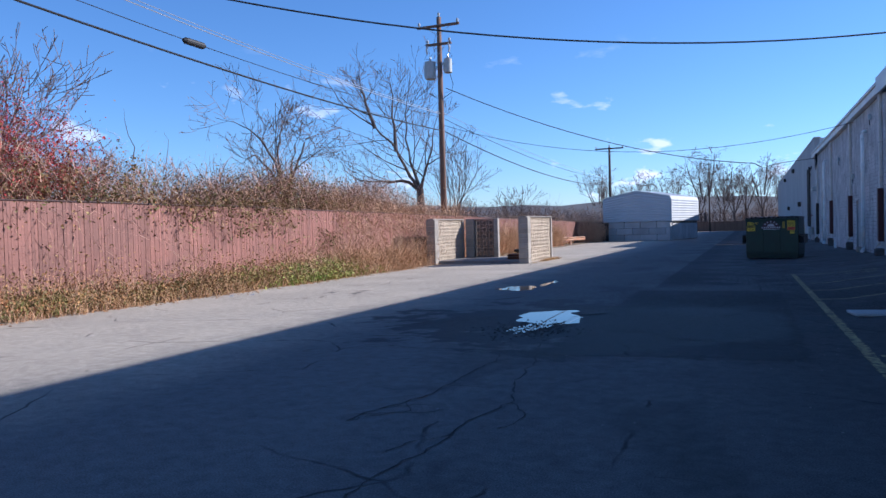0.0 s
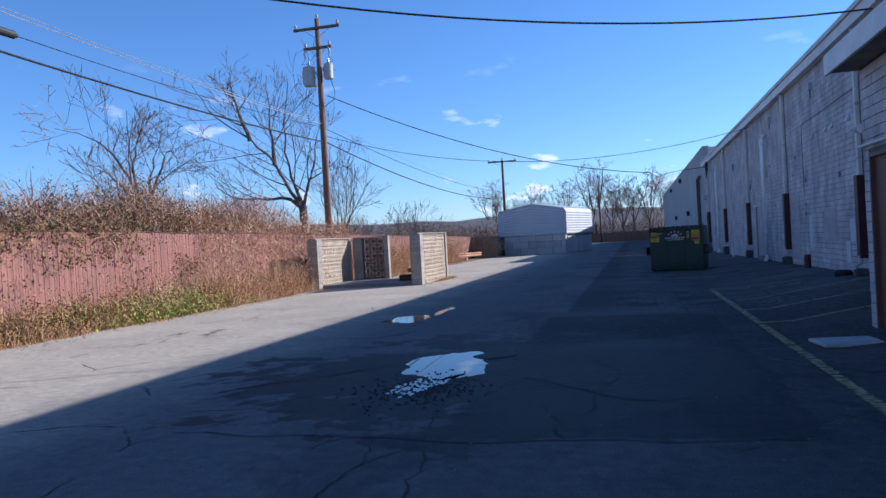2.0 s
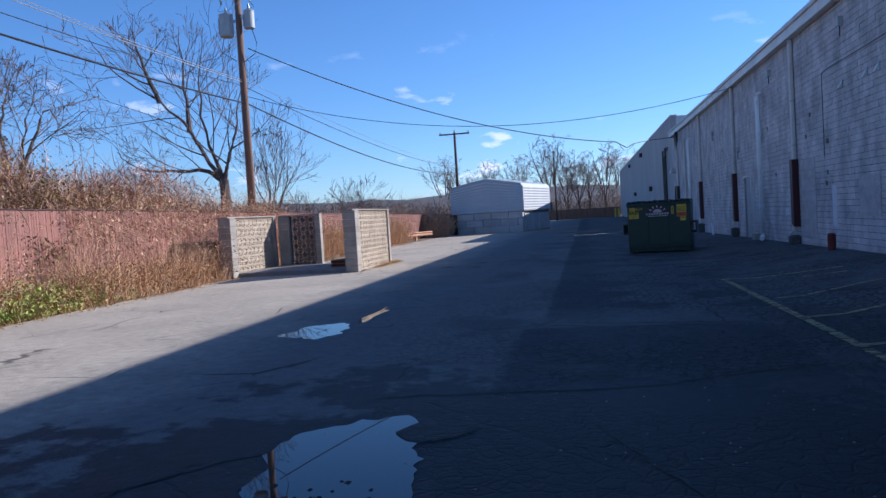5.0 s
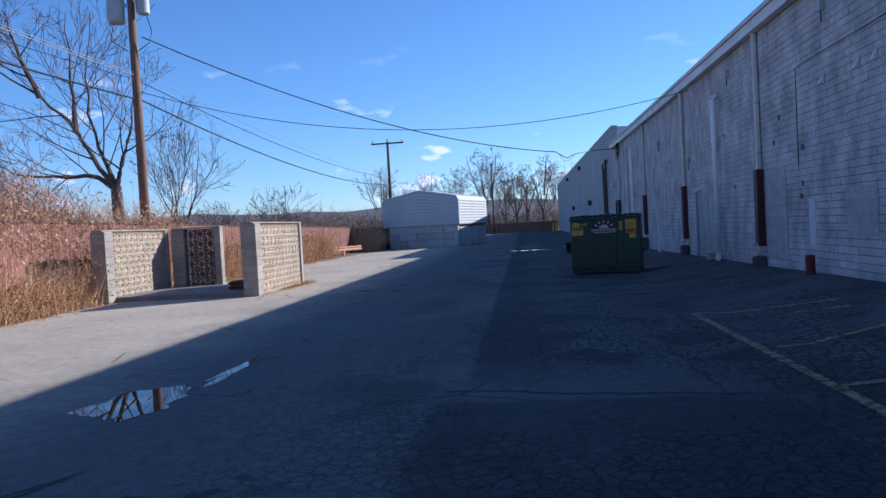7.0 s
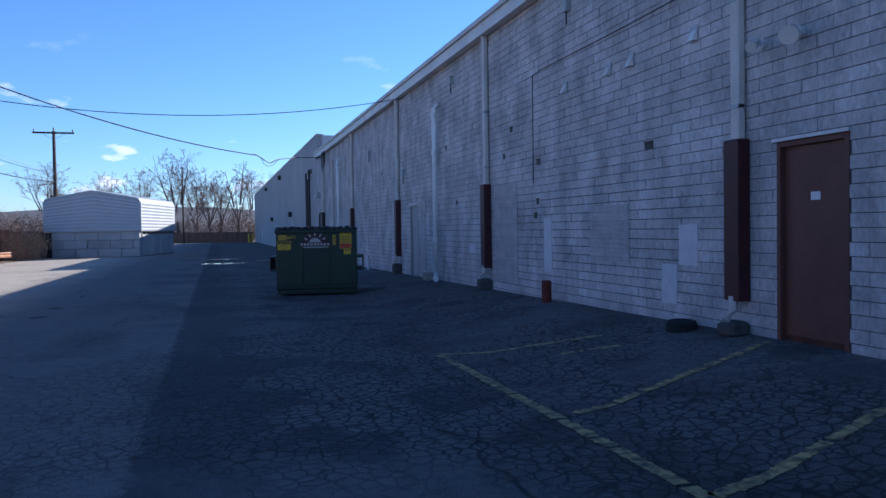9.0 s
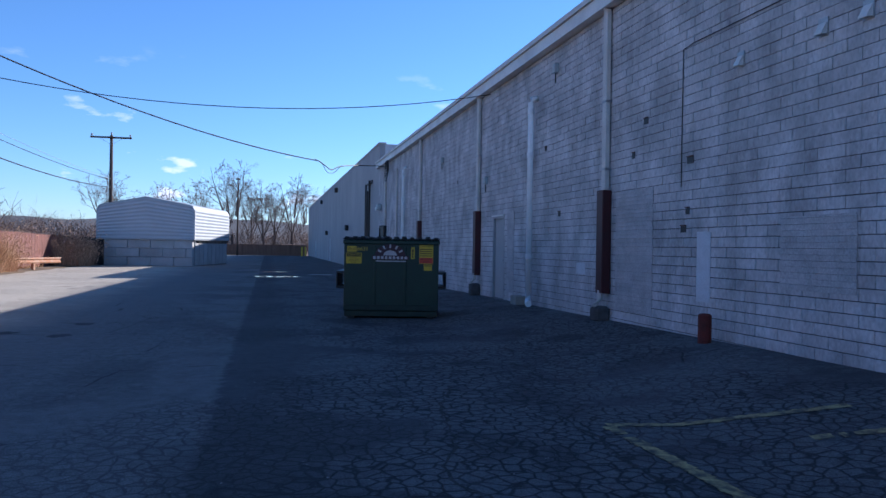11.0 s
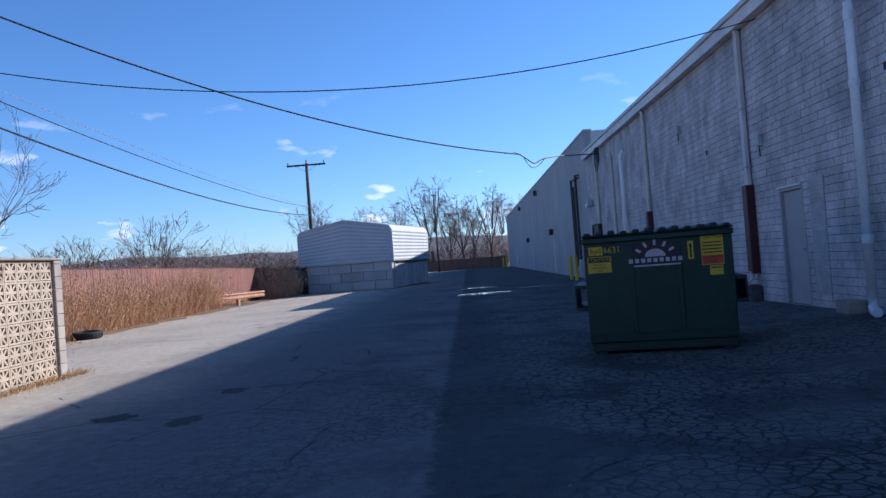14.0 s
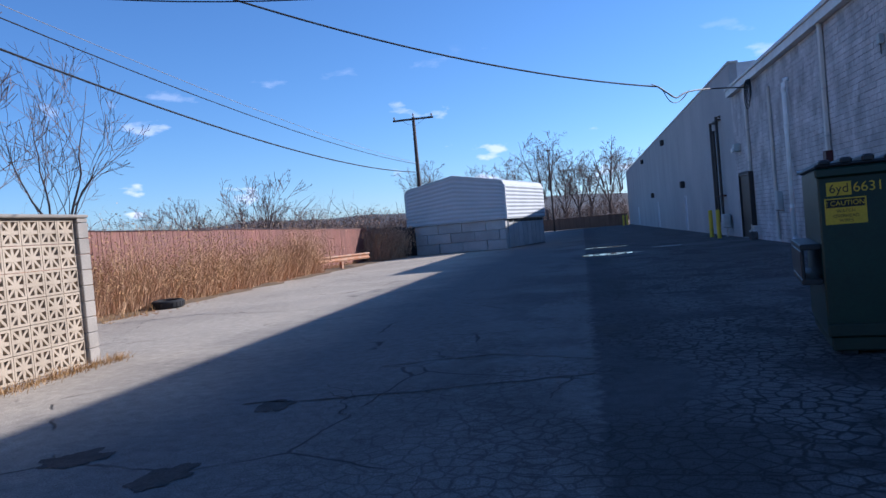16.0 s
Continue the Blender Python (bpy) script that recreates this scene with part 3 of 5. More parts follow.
stripe("parking_line", 1.80, 3.2, 1.64, 21.6, 0.14, 1, "worn yellow line along the parking bays")
for k, (x0, y0, x1, y1) in enumerate(((1.65, 21.65, 3.6, 21.3), (2.8, 20.75, 3.45, 20.6), (1.85, 18.55, 4.55, 19.5), (1.72, 16.63, 4.6, 17.6), (1.75, 14.75, 4.6, 15.7), (1.75, 8.62, 2.4, 8.7), (1.75, 4.75, 4.5, 4.75))):
    stripe("parking_line", x0, y0, x1, y1, 0.12, 10 + k, "worn yellow parking bay line")


# ---- the long building ----
def block_face(parent, x, y0, y1, z0, z1, holes, near, name="block", axis="y", sign=-1):
    """Courses of 0.4 x 0.2 m painted blocks, 6 mm proud of the joints; those in the stretch near are parts, the rest one mesh."""
    L, H, J, JV = 0.40, 0.132, 0.009, 0.006
    rest = Shape()
    meshes, count = {}, 0
    r = random.Random(int(x * 100))
    row, z = 0, z0
    while z < z1 - 0.03:
        zt = min(z + H, z1)
        y = y0 - (L / 2 if row % 2 else 0)
        while y < y1 - 0.02:
            a, b = max(y, y0), min(y + L, y1)
            y += L
            for h in holes:
                if h[0] < b and h[1] > a and h[2] < zt - 0.02 and h[3] > z + 0.02:
                    a, b = (a, min(b, h[0])) if a < h[0] else (max(a, h[1]), b)
            if b - a < 0.04:
                continue
            out = 0.010 + r.uniform(-0.0035, 0.0035)
            ln, ht = round(b - a - JV, 3), round(zt - z - J, 3)
            if near[0] < a < near[1] and z < near[2] and count < 300:
                key = (ln, ht)
                if key not in meshes:
                    s = Shape()
                    if axis == "y":
                        s.soft(-0.03, 0, 0, ln, 0, ht, 0.004)
                    else:
                        s.soft(0, ln, -0.03, 0, 0, ht, 0.004)
                    meshes[key] = s.mesh(name, M_BLOCK)
                ob = new(name, meshes[key])
                ob.parent = parent
                ob.location = (x - out + 0.03, a, z) if axis == "y" else (a, x - out + 0.03, z)
                if axis == "y":
                    ob.location.x = x - out + 0.03
                count += 1
            elif axis == "y":
                rest.box(x - out, x + 0.02, a, a + ln, z, z + ht)
            else:
                rest.box(a, a + ln, x - out, x + 0.02, z, z + ht)
        z += H
        row += 1
    ob = part("blocks", rest, M_BLOCK, parent)
    tagged(ob, kind="stuff")


def pierced(s, x0, x1, y0, y1, z0, z1, holes):
    """A wall slab with rectangular openings (y0, y1, z0, z1), cut along y."""
    cuts = sorted({y0, y1, *[h[0] for h in holes], *[h[1] for h in holes]})
    for a, b in zip(cuts, cuts[1:]):
        mid = (a + b) / 2
        hs = sorted([h for h in holes if h[0] < mid < h[1]], key=lambda h: h[2])
        z = z0
        for h in hs:
            if h[2] > z:
                s.box(x0, x1, a, b, z, h[2])
            z = h[3]
        s.box(x0, x1, a, b, z, z1)
    return s


A_HOLES = [(18.62, 19.54, 0.0, 2.32), (33.76, 34.72, 0.0, 2.2), (53.5, 55.2, 0.0, 2.42)]
wall_a = tagged(new("wall_east"), "long grey painted concrete block wall with open joints", "wall", kind="structure")
part("wall_core", pierced(Shape(), WALL_X, WALL_X + 0.3, -14, 55.5, -0.2, 5.50, A_HOLES), M_MORTAR, wall_a)
eave = Shape().box(4.48, 4.52, -14, 55.46, 5.50, 5.80)
tagged(part("trim", eave, M_TRIM), "off-white metal fascia under the roof edge", "fascia", kind="structure")
tagged(part("trim", Shape().box(4.52, WALL_X + 0.3, -14, 55.46, 5.505, 5.54), M_TRIM), "off-white metal soffit", "soffit", kind="structure")
tagged(part("trim", Shape().box(4.43, 4.48, -14, 55.46, 5.74, 5.84), M_SPOUT), "metal gutter edge along the roof", "gutter", kind="structure")
roof = Shape()
roof.v = [(4.48, -14, 5.82), (4.48, 55.46, 5.82), (24, 55.46, 6.4), (24, -14, 6.4), (4.53, -14, 5.6), (4.53, 55.46, 5.6), (24, 55.46, 5.6), (24, -14, 5.6)]
roof.f = [(0, 1, 2, 3), (7, 6, 5, 4), (0, 4, 5, 1), (1, 5, 6, 2), (2, 6, 7, 3), (3, 7, 4, 0)]
tagged(part("roof", roof, M_SLAB), "low-pitched grey roof of the long building", "roof", kind="structure")
tagged(part("wall_back", Shape().box(23.6, 24, -14, 55.2, -0.2, 5.5), M_SMOOTH), "plain back wall of the long building", "wall", kind="structure")
tagged(part("wall_south", Shape().box(4.98, 23.6, -14, -13.7, -0.2, 5.5), M_SMOOTH), "plain end wall of the long building", "wall", kind="structure")

# the taller far block
B_HOLES = [(70.2, 71.3, 0.0, 2.1), (86.4, 87.5, 0.0, 2.08), (107.8, 109.0, 0.0, 1.95)]
far_wall = pierced(Shape(), WALL_X, WALL_X + 0.3, 55.5, 126, -0.2, 6.85, B_HOLES)
tagged(part("wall_northeast", far_wall, M_SMOOTH), "tall smooth grey painted wall with streaks", "wall", kind="structure")
tagged(part("wall_parapet", Shape().box(WALL_X + 0.3, 24, 55.5, 55.8, 5.6, 6.85), M_PATCH), "pale end of the taller wall above the roof", "wall", kind="structure")
tagged(part("wall_north", Shape().box(WALL_X + 0.3, 24, 125.7, 126, -0.2, 6.85), M_SMOOTH), "plain far end wall", "wall", kind="structure")
tagged(part("roof", Shape().box(WALL_X + 0.3, 24, 55.8, 125.7, 6.5, 6.6), M_SLAB), "flat grey roof behind the parapet", "roof", kind="structure")
tagged(part("trim", Shape().soft(WALL_X - 0.05, WALL_X + 0.36, 55.45, 126.05, 6.85, 6.93, 0.01), M_SPOUT), "thin metal parapet cap", "coping", kind="structure")


def wall_door(name, y0, y1, z0, z1, mat, label, lintel=True):
    d = tagged(new(name), label, "door", kind="structure")
    part("door_leaf", Shape().soft(WALL_X + 0.05, WALL_X + 0.10, y0 + 0.05, y1 - 0.05, z0 + 0.02, z1 - 0.05, 0.006), mat, d)
    fr = Shape().box(WALL_X - 0.012, WALL_X + 0.12, y0, y0 + 0.05, z0, z1).box(WALL_X - 0.012, WALL_X + 0.12, y1 - 0.05, y1, z0, z1)
    fr.box(WALL_X - 0.012, WALL_X + 0.12, y0 + 0.05, y1 - 0.05, z1 - 0.05, z1)
    part("door_frame", fr, mat, d)
    part("threshold", Shape().box(WALL_X - 0.05, WALL_X + 0.12, y0 + 0.05, y1 - 0.05, z0 - 0.05, z0 + 0.02), M_SLAB, d)
    if lintel:
        part("drip_cap", Shape().box(WALL_X - 0.05, WALL_X - 0.012, y0 - 0.03, y1 + 0.03, z1 + 0.005, z1 + 0.04), M_TRIM, d)
    return d


d1 = wall_door("door_1", 18.62, 19.54, 0.27, 2.32, M_BROWN, "brown steel back door with rusted bottom edge")
part("notice", Shape().box(WALL_X + 0.045, WALL_X + 0.049, 19.02, 19.14, 1.72, 1.80), M_WHITE, d1, "small white notice")
part("rusted_edge", Shape().box(WALL_X + 0.044, WALL_X + 0.049, 18.68, 19.48, 0.30, 0.36), M_RUST, d1, "flaking rust")
d2 = wall_door("door_2", 33.76, 34.72, 0.13, 2.2, M_GREYDOOR, "grey painted steel door flush with the block wall")
part("door_handle", Shape().tube([(WALL_X + 0.05, 33.88, 1.1), (WALL_X - 0.01, 33.88, 1.1), (WALL_X - 0.01, 33.98, 1.1)], 0.012, 6), M_STEEL, d2)
d3 = wall_door("door_3", 53.5, 55.2, 0.0, 2.42, M_DARK, "dark recessed double door at the end of the block wall", False)
for i, (a, b, _, z) in enumerate(B_HOLES):
    wall_door("door_%d" % (i + 4), a, b, 0.0, z, M_PATCH, "pale painted steel door in the far wall", False)


def downspout(y, boot_z, boot_b, m_boot, label):
    d = thing("downspout", label, "downspout", "downspouts on the long wall")
    s = Shape().soft(4.555, 4.645, y - 0.07, y + 0.07, boot_z, 5.50, 0.012)
    part("pipe", s, M_SPOUT, d)
    part("elbow", Shape().tube([(4.60, y, 5.40), (4.58, y, 5.46), (4.56, y, 5.52)], 0.05, 8), M_SPOUT, d)
    part("strap", Shape().box(4.545, WALL_X, y - 0.07, y + 0.07, 3.9, 3.94), M_STEEL, d)
    part("strap", Shape().box(4.545, WALL_X, y - 0.07, y + 0.07, 2.75, 2.79), M_STEEL, d)
    b = part("guard", Shape().soft(4.50, WALL_X - 0.015, y - 0.12, y + 0.12, boot_b, boot_z, 0.01), m_boot, d, "maroon painted steel guard")
    part("outlet", Shape().tube([(4.53, y, boot_b + 0.05), (4.53, y, boot_b - 0.1), (4.42, y - 0.02, boot_b - 0.22)], 0.05, 8), M_SPOUT, d)
    base = rise(4.5, y)
    part("splash_base", Shape().soft(4.40, WALL_X - 0.012, y - 0.14, y + 0.14, base - 0.02, boot_b - 0.22, 0.04), M_RUBBLE, d, "rough concrete stub")
    return d


for y in (20.05, 27.98, 35.95, 44.05):
    downspout(y, 2.41, 0.66, M_MAROON, "pale downspout with a maroon steel guard at its foot")
downspout(52.7, 2.45, 0.5, M_DARK, "pale downspout with a dark guard beside the far door")


def white_pipe(y, top, bottom, label):
    d = thing("vent_pipe", label, "pipe", "white pipes on the long wall")
    r = 0.062
    part("pipe", Shape().tube([(4.52, y, bottom + 0.12), (4.52, y, top - 0.1), (4.54, y, top - 0.02), (4.62, y, top), (WALL_X, y, top)], r, 12), M_PVC, d, smooth=True)
    for z in (bottom + 0.9, (top + bottom) / 2 + 0.9, top - 0.35):
        part("coupling", Shape().tube([(4.52, y, z), (4.52, y, z + 0.12)], r + 0.012, 12), M_PVC, d)
    part("foot_bend", Shape().tube([(4.52, y, bottom + 0.14), (4.52, y, bottom + 0.02), (4.48, y - 0.1, bottom - 0.04), (4.44, y - 0.25, bottom - 0.05)], r + 0.008, 12), M_PVC, d)
    return d


white_pipe(31.55, 4.66, 0.27, "white plastic drain pipe running up the wall")
white_pipe(47.3, 4.75, 0.15, "white plastic drain pipe far along the wall")
thin = thing("conduit_pipe", "thin pale conduit beside the drain pipe", "pipe")
part("pipe", Shape().tube([(4.6, 49.4, 0.1), (4.6, 49.4, 4.9)], 0.05, 8), M_SPOUT, thin)
part("meter_box", Shape().soft(4.5, WALL_X - 0.01, 48.85, 49.15, 1.0, 1.6, 0.02), M_TRANSF, thin, "grey meter box")
short = thing("cleanout_pipe", "short white standpipe by the wall", "pipe")
part("pipe", Shape().tube([(4.35, 39.6, 0.0), (4.33, 39.6, 0.55)], 0.05, 10), M_PVC, short)

# dark pipe rack on the far wall
rack = thing("pipe_rack", "dark metal pipes climbing the far wall", "pipe")
for y, z0, z1 in ((59.5, 1.0, 5.0), (58.9, 0.6, 4.6), (58.0, 0.5, 5.1)):
    part("pipe", Shape().tube([(4.5, y, z0), (4.5, y, z1), (WALL_X, y, z1)], 0.06, 8), M_DARK, rack)
part("bracket", Shape().box(4.5, WALL_X, 57.9, 59.6, 1.7, 1.76), M_RUST, rack)
part("bracket", Shape().box(4.5, WALL_X, 57.9, 59.6, 4.95, 5.0), M_DARK, rack)
meter = thing("gas_meter", "grey gas meter at the wall behind yellow posts", "meter")
part("body", Shape().soft(4.3, 4.62, 57.0, 57.5, 0.35, 0.95, 0.05), M_TRANSF, meter)
part("pipe", Shape().tube([(4.45, 57.1, 0.0), (4.45, 57.1, 0.4)], 0.04, 8), M_STEEL, meter)
for y in (56.1, 57.9):
    b = thing("bollard", "yellow painted steel guard post at the far wall", "bollard", "yellow posts")
    part("post", Shape().tube([(3.95, y, -0.05), (3.95, y, 1.12), (3.95, y, 1.16)], [0.085, 0.085, 0.05], 12), M_YPOST, b)
for x, y in ((3.4, 117), (4.0, 120)):
    b = thing("bollard", "yellow painted post at the yard's far end", "bollard", "yellow posts")
    part("post", Shape().tube([(x, y, -0.05), (x, y, 1.2), (x, y, 1.26)], [0.12, 0.12, 0.07], 10), M_YPOST, b)

# short red bollard and a tyre by the wall
rb = thing("bollard", "short rusty red pipe bollard at the wall's foot", "bollard")
part("post", Shape().tube([(4.45, 24.7, 0.1), (4.45, 24.7, 0.58), (4.45, 24.7, 0.60)], [0.085, 0.085, 0.06], 14), M_REDRUST, rb)


def tyre(x, y, z, tilt, label, r=0.30):
    t = thing("tyre", label, "tyre", m=pose(x, y, z, tilt, 0, 20))
    s, n = Shape(), 28
    prof = [(r * 0.62, -0.07), (r * 0.78, -0.10), (r * 0.95, -0.09), (r, -0.06), (r, 0.06), (r * 0.95, 0.09), (r * 0.78, 0.10), (r * 0.62, 0.07), (r * 0.66, 0.0)]
    for k in range(n):
        a = 2 * math.pi * k / n
        s.v += [(p * math.cos(a), p * math.sin(a), q) for p, q in prof]
    m = len(prof)
    s.f = [(k * m + j, ((k + 1) % n) * m + j, ((k + 1) % n) * m + (j + 1) % m, k * m + (j + 1) % m) for k in range(n) for j in range(m)]
    part("tread", s, M_RUBBER, t, smooth=True)
    for k in range(24):
        a = 360 / 24 * k
        part("tread_lug", Shape().box(r - 0.004, r + 0.008, -0.02, 0.02, -0.055, 0.055, pose(0, 0, 0, 0, 0, a)), M_RUBBER, t)
    return t


tyre(4.36, 20.75, rise(4.36, 20.75) + 0.02, 0, "old black tyre lying flat beside the block wall", 0.17)
tyre(-11.55, 41.0, 0.11, 3, "old car tyre lying in the weeds by the pavement", 0.38)

# openings closed with rough masonry, painted over
for y0, y1, z0, z1 in ((26.45, 27.68, 0.40, 2.36), (22.42, 23.55, 0.98, 1.80), (33.0, 33.5, 0.35, 2.3)):
    inf = thing("masonry_infill", "former opening closed with small painted blocks", "infill", "closed openings")
    z = z0
    while z < z1 - 0.02:
        part("course", Shape().soft(WALL_X - 0.022, WALL_X - 0.012, y0 + 0.015 * noise.noise((z * 9, y0, 1)), y1, z, min(z + 0.066, z1) - 0.003, 0.002), M_INFILL, inf)
        z += 0.066
st = thing("concrete_block", "loose concrete block at the foot of the wall", "block")
part("block", Shape().soft(4.36, 4.62, 31.9, 32.3, rise(4.4, 32), rise(4.4, 32) + 0.2, 0.012), M_PIER, st)
# paint patches, vents, cables and boxes on the wall
for y0, y1, z0, z1 in ((24.93, 25.25, 0.72, 1.66), (20.86, 21.24, 1.0, 1.5), (21.28, 21.62, 0.5, 1.0), (28.9, 29.3, 0.95, 1.15)):
    tagged(part("paint_patch", Shape().box(WALL_X - 0.018, WALL_X - 0.014, y0, y1, z0, z1), M_PATCH), "pale rectangle of fresh paint on the block wall", "paint patch", "paint patches")
for y in (24.34, 22.93, 22.32, 20.89):
    v = thing("wall_vent", "small sloped metal vent hood on the block wall", "vent", "vent hoods")
    h = Shape()
    h.v = [(4.67, y - 0.06, 3.69), (4.67, y + 0.06, 3.69), (4.59, y + 0.06, 3.68), (4.59, y - 0.06, 3.68), (4.67, y - 0.06, 3.84), (4.67, y + 0.06, 3.84), (4.59, y + 0.06, 3.70), (4.59, y - 0.06, 3.70)]
    h.f = [(3, 2, 1, 0), (4, 5, 6, 7), (0, 1, 5, 4), (1, 2, 6, 5), (2, 3, 7, 6), (3, 0, 4, 7)]
    part("hood", h, M_TRIM, v)
    part("backplate", Shape().box(4.655, 4.668, y - 0.07, y + 0.07, 3.67, 3.86), M_STEEL, v)
# holes: black plates on the wall face stand for the shade inside
for y, z, w_ in ((25.45, 2.65, 0.16), (26.71, 3.39, 0.13), (27.1, 2.9, 0.10), (25.5, 1.95, 0.1), (25.6, 1.7, 0.14), (21.9, 2.55, 0.2), (31.0, 3.5, 0.12), (30.2, 2.1, 0.12), (38.5, 3.4, 0.12)):
    o = thing("wall_opening", "small dark plate for a hole in the block wall", "hole", "holes in the wall")
    part("hole_plate", Shape().box(WALL_X - 0.017, WALL_X - 0.0135, y - w_ / 2, y + w_ / 2, z - 0.045, z + 0.045), M_DARK, o)
    part("lip", Shape().box(WALL_X - 0.03, WALL_X - 0.012, y - w_ / 2, y + w_ / 2, z + 0.047, z + 0.06), M_RUST, o)
for y, z in ((35.3, 3.2), (30.4, 5.05), (24.2, 5.05), (40.5, 4.3)):
    o = thing("junction_box", "small grey electrical box on the block wall", "box", "wall boxes")
    part("box", Shape().soft(4.57, 4.67, y - 0.07, y + 0.07, z - 0.1, z + 0.1, 0.012), M_TRANSF, o)
    part("stub", Shape().tube([(4.62, y, z - 0.1), (4.62, y, z - 0.3)], 0.012, 6), M_CABLE, o)


def flood(y, z, label, wide=False):
    o = thing("wall_lamp", label, "lamp")
    part("mount", Shape().tube([(WALL_X - 0.01, y, z), (WALL_X - 0.05, y, z)], 0.06, 12), M_TRIM, o)
    part("arm", Shape().tube([(WALL_X - 0.05, y, z), (WALL_X - 0.14, y, z + 0.02)], 0.018, 8), M_TRIM, o)
    part("head", Shape().tube([(WALL_X - 0.12, y, z + 0.03), (WALL_X - 0.17, y - 0.06, z), (WALL_X - 0.30, y - 0.15, z - 0.08)], [0.03, 0.055, 0.095 if wide else 0.06], 12), M_TRIM, o)
    return o


flood(19.72, 3.37, "small white security camera on the block wall")
flood(19.2, 3.36, "white floodlight head on the block wall", True)
wl_ = thing("wall_lamp", "grey wall pack lamp above the far door", "lamp")
part("housing", Shape().soft(4.42, 4.67, 54.3, 54.75, 3.3, 3.6, 0.03), M_TRANSF, wl_)
part("lens", Shape().soft(4.36, 4.42, 54.35, 54.7, 3.27, 3.45, 0.02), M_TRIM, wl_)
for y, z in ((79.85, 6.15), (98.0, 6.15), (70.8, 2.76), (90.0, 2.7)):
    o = thing("wall_lamp", "small dark wall pack on the far wall", "lamp", "far wall lamps")
    part("housing", Shape().soft(4.42, 4.67, y - 0.25, y + 0.25, z - 0.2, z + 0.2, 0.04), M_DARK, o)
wire = thing("wall_cable", "thin black cable stapled along the block wall", "cable")
part("run", Shape().tube([(4.655, 25.66, 2.3), (4.655, 25.65, 4.22), (4.655, 25.4, 4.25), (4.655, 22.5, 4.27), (4.655, 20.9, 4.30), (4.655, 16.0, 4.45)], 0.007, 5), M_CABLE, wire)

# ---- the low annex by the start of the walk ----
AX, AY0, AY1, AZ = 2.9, 8.55, 13.45, 3.46
AN_HOLES = [(12.02, 13.22, 0.0, 2.32), (10.62, 11.35, 2.1, 3.12)]
annex = tagged(new("wall_annex"), "grey painted block annex wall with dark open joints", "wall", kind="structure")
part("wall_core", pierced(Shape(), AX, AX + 0.25, AY0 + 0.25, AY1, -0.2, AZ, AN_HOLES), M_MORTAR, annex)
part("wall_core", Shape().box(AX, 4.66, AY0, AY0 + 0.25, -0.2, AZ), M_MORTAR, annex)
part("wall_core", Shape().box(AX + 0.25, 4.66, AY1 - 0.25, AY1, -0.2, AZ), M_MORTAR, annex)
roof2 = Shape().box(2.56, 4.66, AY0 - 0.1, 13.6, 3.46, 3.50).box(2.56, 4.66, AY0 - 0.1, 13.6, 3.64, 3.69)
tagged(part("roof", roof2, M_SLAB), "flat grey roof of the annex", "roof", kind="structure")
tagged(part("trim", Shape().box(2.52, 2.56, AY0 - 0.15, 13.65, 3.44, 3.71), M_TRIM), "off-white metal fascia round the annex roof", "fascia", kind="structure")
tagged(part("trim", Shape().box(2.56, 4.66, AY0 - 0.15, AY0 - 0.10, 3.44, 3.71), M_SPOUT), "metal fascia at the annex end", "fascia", kind="structure")
d = tagged(new("door_7"), "rust-brown steel door standing in the annex wall", "door", kind="structure")
part("door_leaf", Shape().soft(AX + 0.04, AX + 0.09, 12.07, 13.17, 0.02, 2.27, 0.006), M_BROWN, d)
part("door_frame", Shape().box(AX - 0.013, AX + 0.1, 12.02, 12.07, 0, 2.32).box(AX - 0.013, AX + 0.1, 13.17, 13.22, 0, 2.32).box(AX - 0.013, AX + 0.1, 12.07, 13.17, 2.27, 2.32), M_BROWN, d)
part("latch_plate", Shape().box(AX + 0.03, AX + 0.038, 12.13, 12.22, 1.0, 1.25), M_RUST, d, "rusted latch plate")
part("header_pipe", Shape().tube([(AX - 0.04, 12.0, 2.42), (AX - 0.04, 13.5, 2.44)], 0.02, 8), M_TRIM, d, "pale pipe over the door")
sh = thing("window_shutter", "black iron shutter swung open from the annex window", "shutter")
SHM = Matrix.Translation((2.86, 11.62, 0)) @ Matrix.Rotation(radians(-106), 4, "Z")
part("leaf", Shape().soft(0, 0.70, -0.02, 0.02, 2.05, 3.08, 0.006, SHM), M_DOORDARK, sh)
part("edge_frame", Shape().box(0.66, 0.71, -0.03, 0.03, 2.03, 3.10, SHM).box(0, 0.66, -0.03, 0.03, 3.08, 3.11, SHM).box(0, 0.66, -0.03, 0.03, 2.02, 2.05, SHM), M_DOORDARK, sh)
for z in (2.25, 2.9):
    part("hinge", Shape().tube([(2.84, 11.6, z), (AX, 11.5, z)], 0.02, 8), M_RUST, sh)
# window opening: black panel painted in for its dark inside
win_dark = thing("window_shutter", "dark annex window opening, its shade put in as a black panel", "shutter")
part("leaf", Shape().soft(AX + 0.01, AX + 0.05, 10.64, 11.33, 2.12, 3.10, 0.006), M_DARK, win_dark)
for z in (2.3, 2.95):
    part("hinge", Shape().box(AX - 0.03, AX - 0.011, 10.35, 10.64, z - 0.03, z + 0.03), M_RUST, win_dark)
    part("latch", Shape().box(AX - 0.06, AX - 0.011, 10.32, 10.40, z - 0.06, z + 0.06), M_RUST, win_dark)
